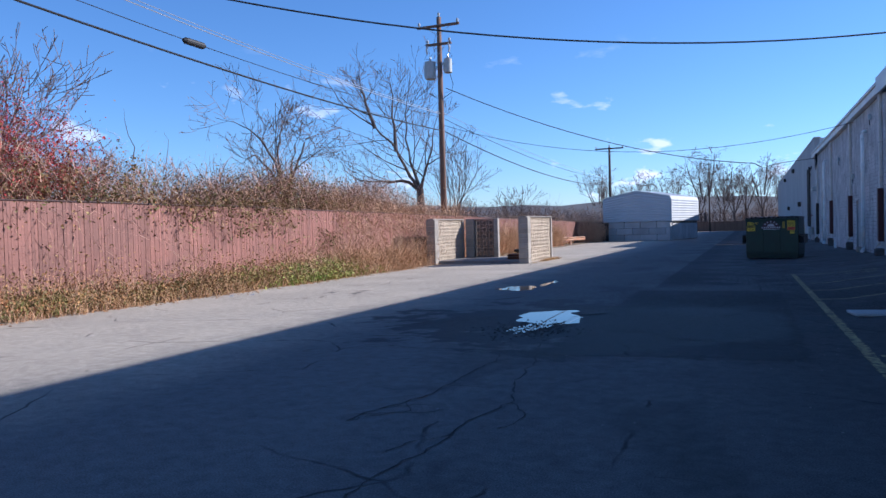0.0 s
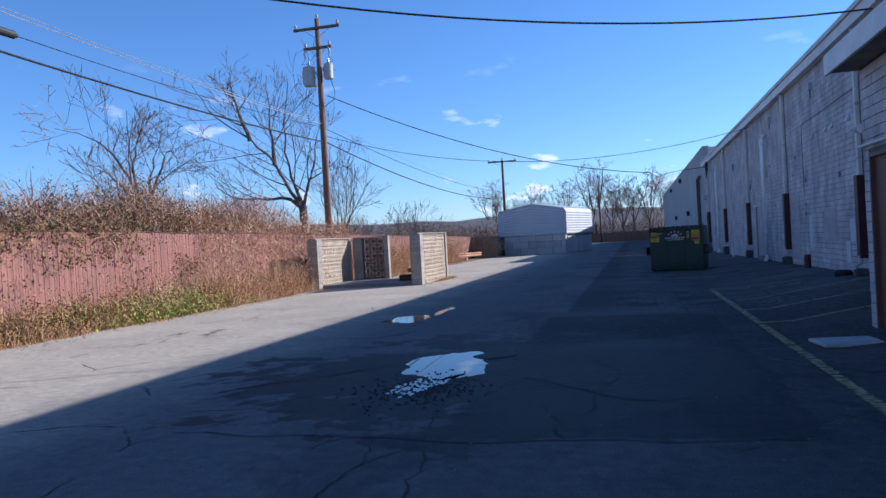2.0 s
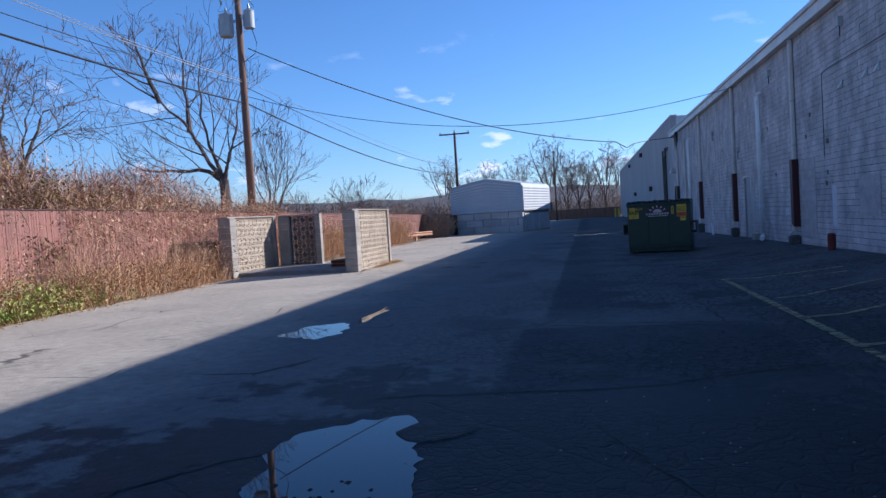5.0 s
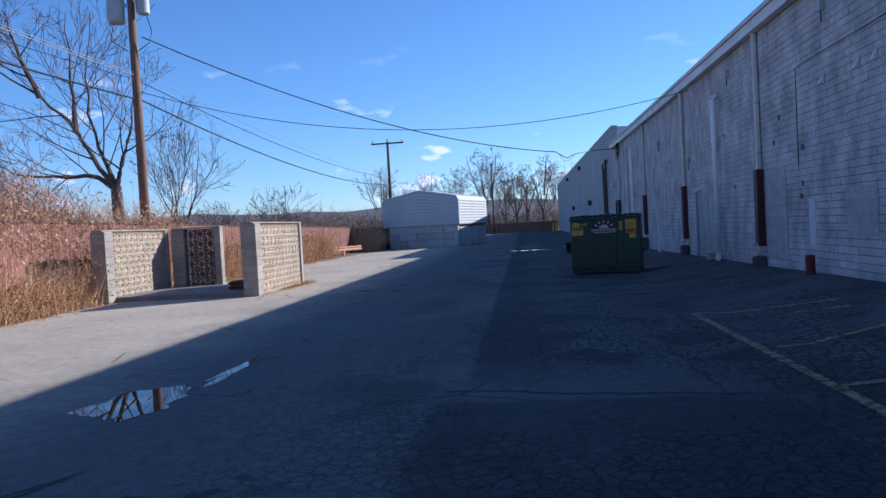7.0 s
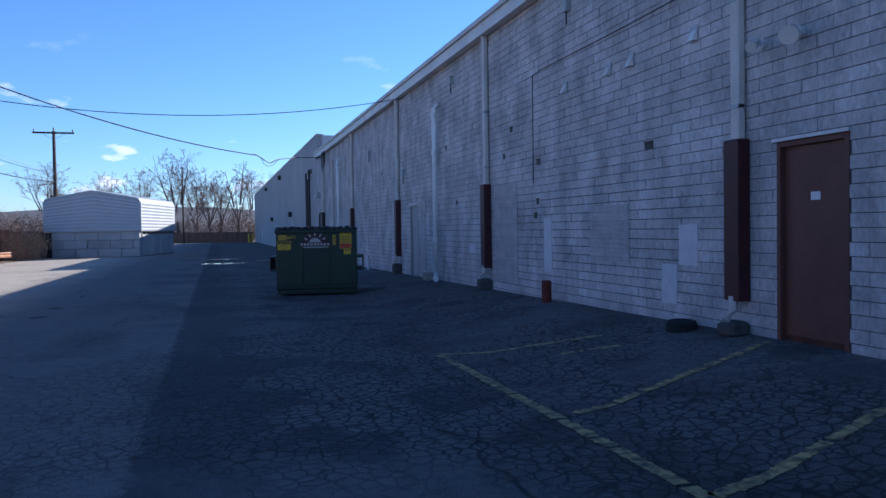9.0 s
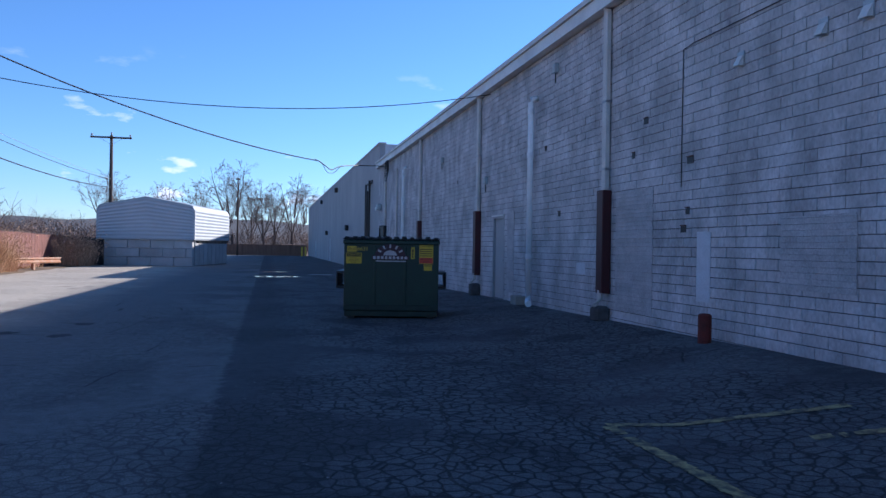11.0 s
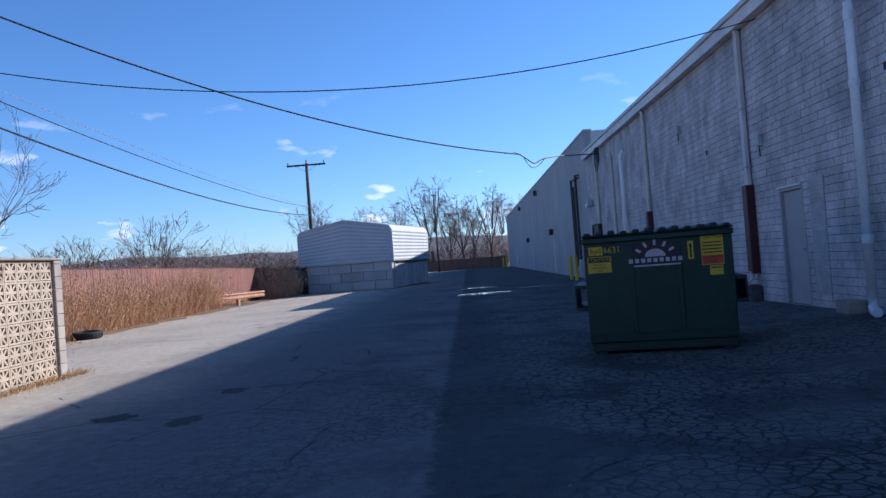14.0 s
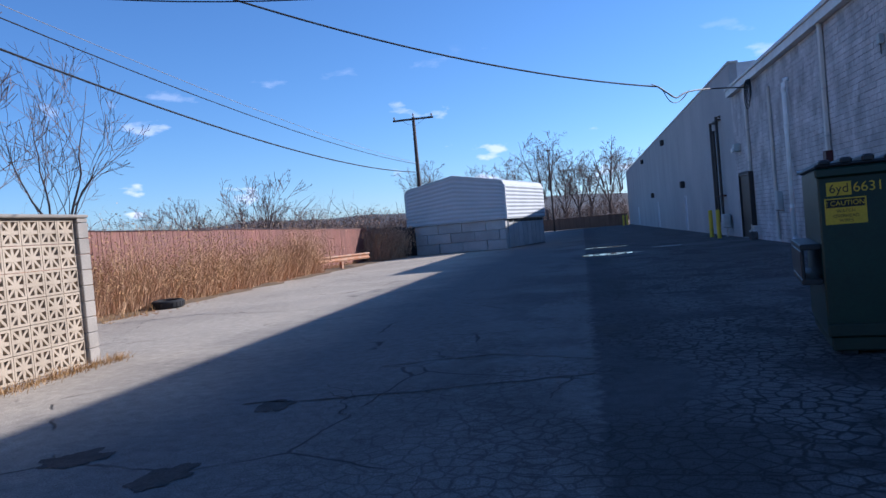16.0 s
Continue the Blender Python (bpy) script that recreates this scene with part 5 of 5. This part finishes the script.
def cable(label, a, b, sag, r, mat=None, n=28):
    a, b = Vector(a), Vector(b)
    pts = []
    for k in range(n + 1):
        t = k / n
        p = a.lerp(b, t)
        p.z -= sag * 4 * t * (1 - t)
        pts.append(p)
    c = thing("overhead_cable", label, "cable", "overhead cables")
    part("strand", Shape().tube(pts, r, 5), mat or M_CABLE, c)
    return c


cable("thick black overhead cable along the fence", (-13.6, -9, 8.03), (PX, PY, 6.39), 0.76, 0.03)
cable("pale overhead strand along the fence", (-13.6, -9, 8.98), (PX, PY, 7.2), 0.70, 0.014, M_STRAND)
cable("pale overhead strand along the fence", (-13.6, -9, 9.13), (PX, PY, 7.27), 0.70, 0.010, M_STRAND)
c_sp = cable("black overhead cable with a splice case", (-13.6, -9, 8.85), (PX, PY, 7.06), 1.02, 0.012)
part("splice_case", Shape().tube([(-13.58, 16.05, 6.81), (-13.58, 16.15, 6.81), (-13.58, 16.85, 6.81), (-13.58, 16.95, 6.81)], [0.04, 0.095, 0.095, 0.04], 12), M_CABLE, c_sp, "dark splice case")
cable("thick black overhead cable to the far pole", (PX, PY, 6.43), (-11.75, 72.5, 5.28), 0.77, 0.028)
cable("black overhead cable to the far pole", (PX, PY, 7.05), (-11.75, 72.5, 5.81), 0.53, 0.016)
cable("thin overhead wire to the far pole", (PX, PY, 7.33), (-11.75, 72.5, 5.88), 0.42, 0.010, M_STRAND)
cable("black service cable from pole to building eave", (PX + 0.3, PY, 8.47), (0.9, 45.66, 4.70), 0.774, 0.022)
cable("thin service wire from pole to the long wall", (PX, PY, 6.68), (4.63, 34.97, 5.42), 1.29, 0.011)
cable("thick black cable from the fence line to the long building's eave", (-13.6, 8.59, 7.38), (4.44, 18.11, 5.38), 1.12, 0.018)
cable("thick black cable along the fence line", (-13.6, -9, 10.6), (-13.6, 8.59, 7.38), 0.2, 0.022)
# loops where the service cable meets the building
lp = thing("cable_loops", "slack black cable loops at the building's service drop", "cable")
part("drop", Shape().tube(smooth_path([(0.9, 45.66, 4.70), (1.15, 46.0, 4.58), (1.45, 46.4, 4.45), (1.75, 46.8, 4.62), (2.3, 47.6, 4.78), (3.3, 49.2, 4.98), (4.5, 51.2, 5.2)], 3), 0.022, 6), M_CABLE, lp)
part("drop", Shape().tube(smooth_path([(0.7, 45.4, 4.75), (1.0, 45.8, 4.66), (1.25, 46.2, 4.35), (1.55, 46.6, 4.36), (1.9, 47.0, 4.70)], 3), 0.012, 6), M_CABLE, lp)
for k in range(4):
    rr, zz = 0.28 + 0.05 * k, 5.2 - 0.07 * k
    part("coil", Shape().tube([(4.5 - 0.03 * k, 51.4 + rr * math.cos(a * 0.524), zz + rr * 1.15 * math.sin(a * 0.524)) for a in range(13)], 0.014, 5), M_CABLE, lp)


# ---- bare trees ----
def branch(limbs, twigs, pts, r0, r1, level, rn, shoots, up, spread_, rmin):
    """One tapered limb, then side shoots along its outer part that bend up to the light."""
    n = len(pts)
    rad = [max(rmin, r1 + (r0 - r1) * (1 - i / (n - 1)) ** 1.3) for i in range(n)]
    (limbs if r0 > 0.02 else twigs).tube(pts, rad, 8 if r0 > 0.07 else (5 if r0 > 0.02 else 3), False)
    if level == 0:
        return
    total = sum((pts[i + 1] - pts[i]).length for i in range(n - 1))
    for k in range(shoots):
        f = 0.18 + 0.74 * (k + rn.uniform(0.1, 0.9)) / shoots
        i = min(int(f * (n - 1)), n - 2)
        p = pts[i].lerp(pts[i + 1], f * (n - 1) - i)
        d = (pts[i + 1] - pts[i]).normalized()
        side = Vector((rn.gauss(0, 1), rn.gauss(0, 1), rn.gauss(0.1, 0.7)))
        side = (side - d * side.dot(d)).normalized()
        e = (d * rn.uniform(0.7, 1.1) + side * spread_ * rn.uniform(0.7, 1.3)).normalized()
        length = total * rn.uniform(0.34, 0.7) * (1.25 - 0.65 * f)
        q, path = p.copy(), [p.copy()]
        seg = 5 if level > 1 else 4
        for _ in range(seg):
            e = (e + Vector((rn.gauss(0, 0.13), rn.gauss(0, 0.13), rn.gauss(0, 0.1) + up))).normalized()
            q = q + e * length / seg
            path.append(q.copy())
        r = max(rmin, rad[i] * rn.uniform(0.32, 0.48))
        branch(limbs, twigs, path, r, max(rmin, r * 0.35), level - 1, rn, max(3, int(shoots * 0.72)), up, spread_, rmin)


def tree(label, x, y, z, trunk, r, seed, stems=None, facing=0.0, group="bare trees", level=3, shoots=8, up=0.1, spread_=0.8, rmin=0.008, tall=7.0):
    """stems: bent lines (across, height), or (across, away, height), from the top of the trunk; without them a spray of rising limbs."""
    rn = random.Random(seed)
    t = thing("tree", label, "tree", group, m=pose(x, y, z, 0, 0, facing))
    limbs, twigs = Shape(), Shape()
    top = Vector((rn.uniform(-0.15, 0.15), 0, trunk))
    if stems is None:
        stems = []
        for k in range(6):
            a, out = k * 1.05 + rn.uniform(-0.4, 0.4), rn.uniform(0.12, 0.42) * (tall - trunk)
            h = trunk + (tall - trunk) * rn.uniform(0.65, 1.0)
            c, s_ = math.cos(a), math.sin(a)
            stems.append([(c * out * 0.35, s_ * out * 0.35, trunk + (h - trunk) * 0.3), (c * out * 0.7, s_ * out * 0.7, trunk + (h - trunk) * 0.62), (c * out, s_ * out, h)])
    part("trunk", Shape().tube([(0, 0, -0.4), (0, 0, 0.1), tuple(top * 0.5 + Vector((0.05, 0, 0))), tuple(top)], [r * 1.3, r * 1.1, r * 0.95, r * 0.8], 12, False), M_BARK, t, smooth=True)
    for line in stems:
        pts = [p if len(p) == 3 else (p[0], rn.uniform(-0.6, 0.6), p[1]) for p in line]
        if pts[0][2] < trunk + 1.9:
            pts = [tuple(top - Vector((0, 0, 0.1)))] + pts
        path = [p + Vector((rn.gauss(0, 0.04), rn.gauss(0, 0.04), rn.gauss(0, 0.03))) if i else p for i, p in enumerate(smooth_path(pts, 4))]
        branch(limbs, twigs, path, r * 0.48, max(rmin, r * 0.05), level, rn, shoots, up, spread_, rmin)
    crown = part("crown", limbs, M_BARK, t)
    tagged(part("twig_mass", twigs, M_TWIG, crown), kind="stuff")
    return t


tree("large bare leaning tree beside the utility pole", -15.9, 36.9, 0.4, 3.3, 0.24, 12, facing=27, shoots=8, rmin=0.008, up=0.09, spread_=0.95, stems=[
    [(-0.5, 0.1, 4.0), (-1.25, 0.1, 5.4), (-2.35, 0, 6.6), (-3.95, -0.3, 7.8), (-4.9, -0.4, 9.3)],
    [(-1.25, 0.1, 5.4), (-1.35, 0.8, 7.3), (-1.45, 1.0, 10.0)],
    [(-0.35, -0.1, 4.3), (-0.75, -0.9, 6.5), (-0.4, -1.3, 9.3)],
    [(-2.35, 0, 6.6), (-2.9, -0.7, 8.2), (-3.15, -0.9, 9.5)],
    [(-0.8, 0.2, 3.75), (-2.05, 0.2, 3.7), (-3.5, 0.3, 3.95), (-4.35, 0.3, 4.9)],
    [(0.35, -0.3, 4.4), (0.7, -0.5, 5.6), (1.0, -0.6, 7.6)]])
tree("bare tree tangled with vines behind the fence", -18.2, 27.5, 0.6, 2.6, 0.16, 5, facing=31, shoots=7, rmin=0.008, up=0.03, spread_=1.0, stems=[
    [(-0.3, 4.4), (-0.1, 5.4), (0.3, 6.5)], [(-0.6, 4.4), (-1.5, 5.5), (-2.8, 5.9)], [(0.6, 4.1), (1.1, 5.1), (1.5, 4.3)], [(-0.6, 3.6), (-1.2, 4.2), (-1.9, 3.9)], [(0.3, 3.8), (0.6, 5.0), (0.9, 6.0)]])
tree("slim bare tree behind the fence", -17.1, 44.5, 0.2, 1.6, 0.12, 9, facing=36, shoots=6, rmin=0.007, up=0.10, spread_=0.85, stems=[
    [(-0.1, 2.6), (-0.3, 4.4), (-0.5, 6.4)], [(0.5, 2.6), (1.2, 4.0), (2.0, 5.4)], [(0.6, 2.9), (0.9, 4.8), (1.2, 6.6)], [(-0.4, 2.7), (-1.0, 4.2), (-1.3, 5.7)]])
tree("slim bare sapling behind the fence", -14.6, 38.6, 0.3, 2.0, 0.07, 19, level=2, up=0.14, stems=[[(0.2, 3.4), (0.5, 5.4)], [(0.5, 3.0), (1.2, 5.0)], [(-0.2, 3.2), (-0.3, 5.6)]])
tree("slim bare sapling behind the fence", -15.6, 22.0, 0.6, 1.8, 0.05, 23, level=2, up=0.14, shoots=6, stems=[[(0.3, 3.0), (0.4, 3.9)], [(-0.3, 3.0), (-0.6, 3.9)]])
# trees at the end of the yard: a few kinds, repeated
kinds = [tree("bare grey tree at the far end of the yard", -6.2, 132, 0, 3.0, 0.26, 41, group="far trees", rmin=0.017, tall=13.5, shoots=6, up=0.03, spread_=0.9),
         tree("bare grey tree at the far end of the yard", 2.6, 134, 0, 3.4, 0.28, 42, group="far trees", rmin=0.017, tall=11.5, shoots=6, up=0.03, spread_=0.9),
         tree("bare slender tree at the far end of the yard", -1.6, 133, 0, 2.6, 0.22, 43, group="far trees", rmin=0.017, tall=9.5, shoots=6, up=0.05)]
rt = random.Random(77)
for k in range(13):
    m = pose(-27 + k * 2.7 + rt.uniform(-1.3, 1.3), rt.uniform(136, 165), 0, 0, 0, rt.uniform(0, 360))
    copy_thing(kinds[k % 3], m @ Matrix.Scale(rt.uniform(0.6, 1.0), 4))
small = tree("bare scrubby tree beyond the fence", -17.5, 60, 0, 0.8, 0.08, 51, group="scrub trees", level=3, shoots=5, rmin=0.010, tall=4.6, up=0.08)
for k in range(26):
    y = 58 + k * 2.3
    m = pose(-14.6 - (y - 50) * 0.16 - rt.uniform(0, 10), y + rt.uniform(-2, 2), 0, 0, 0, rt.uniform(0, 360))
    copy_thing(small, m @ Matrix.Scale(rt.uniform(0.35, 0.85), 4))


# ---- undergrowth ----
def blade(s, p, d, length, w, rn, droop=0.6, seg=3):
    """A thin bent stem as a strip of quads."""
    side = Vector((rn.gauss(0, 1), rn.gauss(0, 1), 0)).normalized() * w
    i = len(s.v)
    q, e = Vector(p), Vector(d).normalized()
    for k in range(seg + 1):
        f = 1 - 0.8 * k / seg
        s.v += [tuple(q - side * f), tuple(q + side * f)]
        q = q + e * length / seg
        e = (e + Vector((rn.gauss(0, 0.25), rn.gauss(0, 0.25), -droop * rn.random()))).normalized()
    s.f += [(i + 2 * k, i + 2 * k + 1, i + 2 * k + 3, i + 2 * k + 2) for k in range(seg)]
    return q


def leaf(s, p, r, rn):
    a = Vector((rn.gauss(0, 1), rn.gauss(0, 1), rn.gauss(0, 1))).normalized()
    b = a.cross(Vector((rn.gauss(0, 1), rn.gauss(0, 1), rn.gauss(0, 1)))).normalized()
    p = Vector(p)
    s.poly([p - a * r, p + b * r * 0.55, p + a * r, p - b * r * 0.5])


def weeds(name, label, mat, n, place, height, lean, seed, w=0.006, leaves=None, mleaf=None, leaf_r=(0.02, 0.04)):
    rn = random.Random(seed)
    s, lf = Shape(), Shape()
    for _ in range(n):
        x, y = place(rn)
        h = rn.uniform(*height) * min(1.15, max(0.4, 0.85 + 0.9 * noise.noise((x * 0.9, y * 0.55, seed))))
        tip = blade(s, (x, y, bank(x, y)), (rn.gauss(lean, 0.35), rn.gauss(0, 0.35), 1.1), h, w, rn, 0.35)
        if leaves:
            for _ in range(leaves):
                leaf(lf, Vector((x, y, bank(x, y))).lerp(tip, rn.uniform(0.35, 1.0)) + Vector((rn.gauss(0, 0.06), rn.gauss(0, 0.06), rn.gauss(0, 0.05))), rn.uniform(*leaf_r), rn)
    o = part(name, s, mat)
    tagged(o, label, "weeds", kind="stuff")
    if leaves:
        part("leaves", lf, mleaf, o)
    return o


def strip(y0, y1, x0, x1):
    return lambda r: (r.uniform(x0, x1), r.uniform(y0, y1))


weeds("dry_weeds", "tan dead weeds in front of the fence", M_DRY, 9000, strip(5, 28, -13.0, -11.4), (0.25, 0.95), 0.1, 1, 0.006, 2, M_LEAFRUST)
weeds("dry_weeds", "tall dead stalks crowding the fence beside the enclosure", M_DRY, 3800, strip(20, 28.9, -13.0, -11.9), (0.5, 1.8), 0.15, 2, 0.007, 2, M_DRY, (0.012, 0.03))
weeds("dry_weeds", "dead goldenrod along the fence beyond the enclosure", M_DRY, 9500, strip(33, 53.8, -13.0, -12.0), (0.7, 2.0), 0.15, 3, 0.007, 3, M_STRAW, (0.015, 0.035))
weeds("dry_weeds", "clump of dry reeds beside the shed", M_DRY, 2200, lambda r: (r.gauss(-12.3, 0.4), r.gauss(64.6, 0.8)), (1.0, 2.1), 0.1, 4, 0.012, 3, M_DRY, (0.03, 0.06))
weeds("green_weeds", "fresh green weeds at the pavement edge", M_LEAFGREEN, 1900, lambda r: (r.gauss(-12.3, 0.45), r.gauss(19.6, 1.3)), (0.12, 0.6), 0.15, 5, 0.010, 6, M_LEAFGREEN, (0.025, 0.06))
weeds("green_weeds", "low green and yellow weeds by the fence", M_LEAFGREEN, 1500, lambda r: (r.uniform(-12.8, -11.7), r.uniform(8, 17)), (0.1, 0.5), 0.15, 6, 0.009, 4, M_LEAFOLIVE, (0.02, 0.05))
weeds("straw_grass", "bleached grass tufts along the breeze wall's foot", M_STRAW, 2600, lambda r: (-7.62 + abs(r.gauss(0, 0.13)), r.uniform(28.7, 33.1)), (0.05, 0.19), 0.3, 7, 0.006)
weeds("straw_grass", "bleached grass at the pavement edge", M_STRAW, 3500, lambda r: (lambda y: (yard_edge(y) - abs(r.gauss(0, 0.3)), y))(r.uniform(6, 60)), (0.06, 0.3), 0.2, 8, 0.006)
weeds("straw_grass", "dry tuft round the red bollard", M_STRAW, 120, lambda r: (r.gauss(4.4, 0.12), r.gauss(25.1, 0.14)), (0.08, 0.4), -0.2, 9, 0.004)


def bramble(label, n, region, seed, mat, mleaf, leaves, size=(0.5, 1.6), w=0.007, leaf_r=(0.025, 0.06)):
    """A tangle: arching stems through a volume, with scattered leaves."""
    rn = random.Random(seed)
    s, lf = Shape(), Shape()
    for _ in range(n):
        p = Vector(region(rn))
        tip = blade(s, p, (rn.gauss(0, 0.8), rn.gauss(0, 0.8), rn.gauss(0.35, 0.5)), rn.uniform(*size), w, rn, 0.5, 4)
        for _ in range(leaves):
            leaf(lf, p.lerp(tip, rn.random()) + Vector((rn.gauss(0, 0.05), rn.gauss(0, 0.05), rn.gauss(0, 0.05))), rn.uniform(*leaf_r), rn)
    o = tagged(part("bramble", s, mat), label, "bush", kind="stuff")
    if leaves:
        part("leaves", lf, mleaf, o)
    return o


def mound(y0, y1, x0, x1, low, high):
    def pick(r):
        y, x = r.uniform(y0, y1), r.uniform(x0, x1)
        hill = high * (0.96 + 0.34 * noise.noise((x * 0.3, y * 0.35, 2)))
        return x, y, r.uniform(low, max(low + 0.1, hill))
    return pick


bramble("tangled red-brown vines heaped behind the fence", 24000, mound(8, 31, -17.5, -13.3, 1.0, 3.35), 21, M_VINE, M_LEAFRUST, 1, (0.5, 1.4), 0.013, (0.02, 0.045))
bramble("olive and rust leaves over the fence top", 4200, mound(9, 25, -15.8, -13.1, 1.8, 3.2), 22, M_VINE, M_LEAFOLIVE, 5, (0.4, 1.2), 0.009, (0.025, 0.055))
bramble("pale dead vines draped over the fence", 11000, mound(23, 36, -15.2, -12.9, 1.4, 2.55), 23, M_DRY, M_DRY, 1)
bramble("dead scrub behind the fence", 7000, mound(34, 66, -19, -13.5, 0.6, 1.8), 24, M_VINE, M_DRY, 1)
bramble("brown scrub far beyond the fence", 9000, mound(60, 110, -42, -16, 0.2, 3.4), 25, M_TWIG, M_DRY, 0, (1.0, 2.4), 0.022)
bramble("brown scrub at the far end of the yard", 9000, mound(128, 150, -34, 6, 0.1, 3.2), 26, M_TWIG, M_DRY, 0, (1.2, 3.0), 0.035)
# vines on the fence face
bramble("dark ivy climbing the fence face", 420, lambda r: (lambda k: (-12.98, k[0] + r.gauss(0, 0.5), max(0.6, k[1] - abs(r.gauss(0, 0.55)))))(r.choice(((15.2, 2.5), (16.4, 2.5), (17.6, 2.4), (18.7, 2.5), (19.6, 2.3), (22.3, 1.5)))), 27, M_VINE, M_LEAFOLIVE, 4, (0.2, 0.6))
# red-berried shrub by the start
rs = bramble("shrub covered in red berries and red leaves", 2600, lambda r: (lambda a, b, c: (-15.0 + a * 1.5, 11.3 + b * 2.0, 3.3 + c * 1.3))(*[max(-1, min(1, r.gauss(0, 0.5))) for _ in range(3)]), 28, M_VINE, M_BERRY, 5, (0.4, 1.1), 0.008, (0.02, 0.045))
tree("bare twiggy tree under the red-berried shrub", -15.5, 11.0, 0.5, 1.4, 0.12, 61, level=3, shoots=8, rmin=0.008, tall=5.6, up=0.08)

# far wooded ridge
hill = Shape()
n = 60
for j, (dist, k) in enumerate(((600, 0.0), (900, 1.0), (1400, 0.2))):
    for i in range(n + 1):
        a = radians(-80 + 160 * i / n)
        hgt = k * (26 + 16 * noise.noise((i * 0.16, 3, 0)) + 5 * noise.noise((i * 0.6, 8, 0)))
        hill.v.append((dist * math.sin(a), dist * math.cos(a), hgt - 0.5))
hill.f = [(j * (n + 1) + i, j * (n + 1) + i + 1, (j + 1) * (n + 1) + i + 1, (j + 1) * (n + 1) + i) for j in range(2) for i in range(n)]
tagged(part("backdrop_hill", hill, M_HILL, smooth=True), "low wooded ridge on the horizon", "hill", kind="structure")

# small litter
for x, y in ((-10.6, 14.6), (-10.9, 14.2)):
    o = thing("litter", "white crumpled litter at the pavement edge", "litter")
    part("scrap", Shape().poly([(x, y, 0.003), (x + 0.12, y + 0.02, 0.003), (x + 0.08, y + 0.1, 0.05), (x + 0.01, y + 0.07, 0.03)]).poly([(x, y, 0.003), (x + 0.08, y + 0.1, 0.05), (x + 0.12, y + 0.02, 0.003)]), M_WHITE, o)
log = thing("fallen_branch", "pale dead branch lying in the weeds", "branch")
part("branch", Shape().tube([(-12.2, 25.0, 0.35), (-12.1, 25.6, 0.38), (-12.15, 26.3, 0.34)], [0.035, 0.04, 0.02], 7), M_DRY, log)

# ---- block courses, last ----
block_face(wall_a, WALL_X, 15.0, 55.5, 0.0, 5.50, A_HOLES, (20.6, 27.5, 2.0))
block_face(annex, AX, AY0, AY1, 0.0, 3.46, AN_HOLES, (9.0, 13.3, 3.6))
block_face(annex, AY0, AX, 4.6, 0.0, 3.46, [], (2.8, 4.7, 3.6), axis="x")
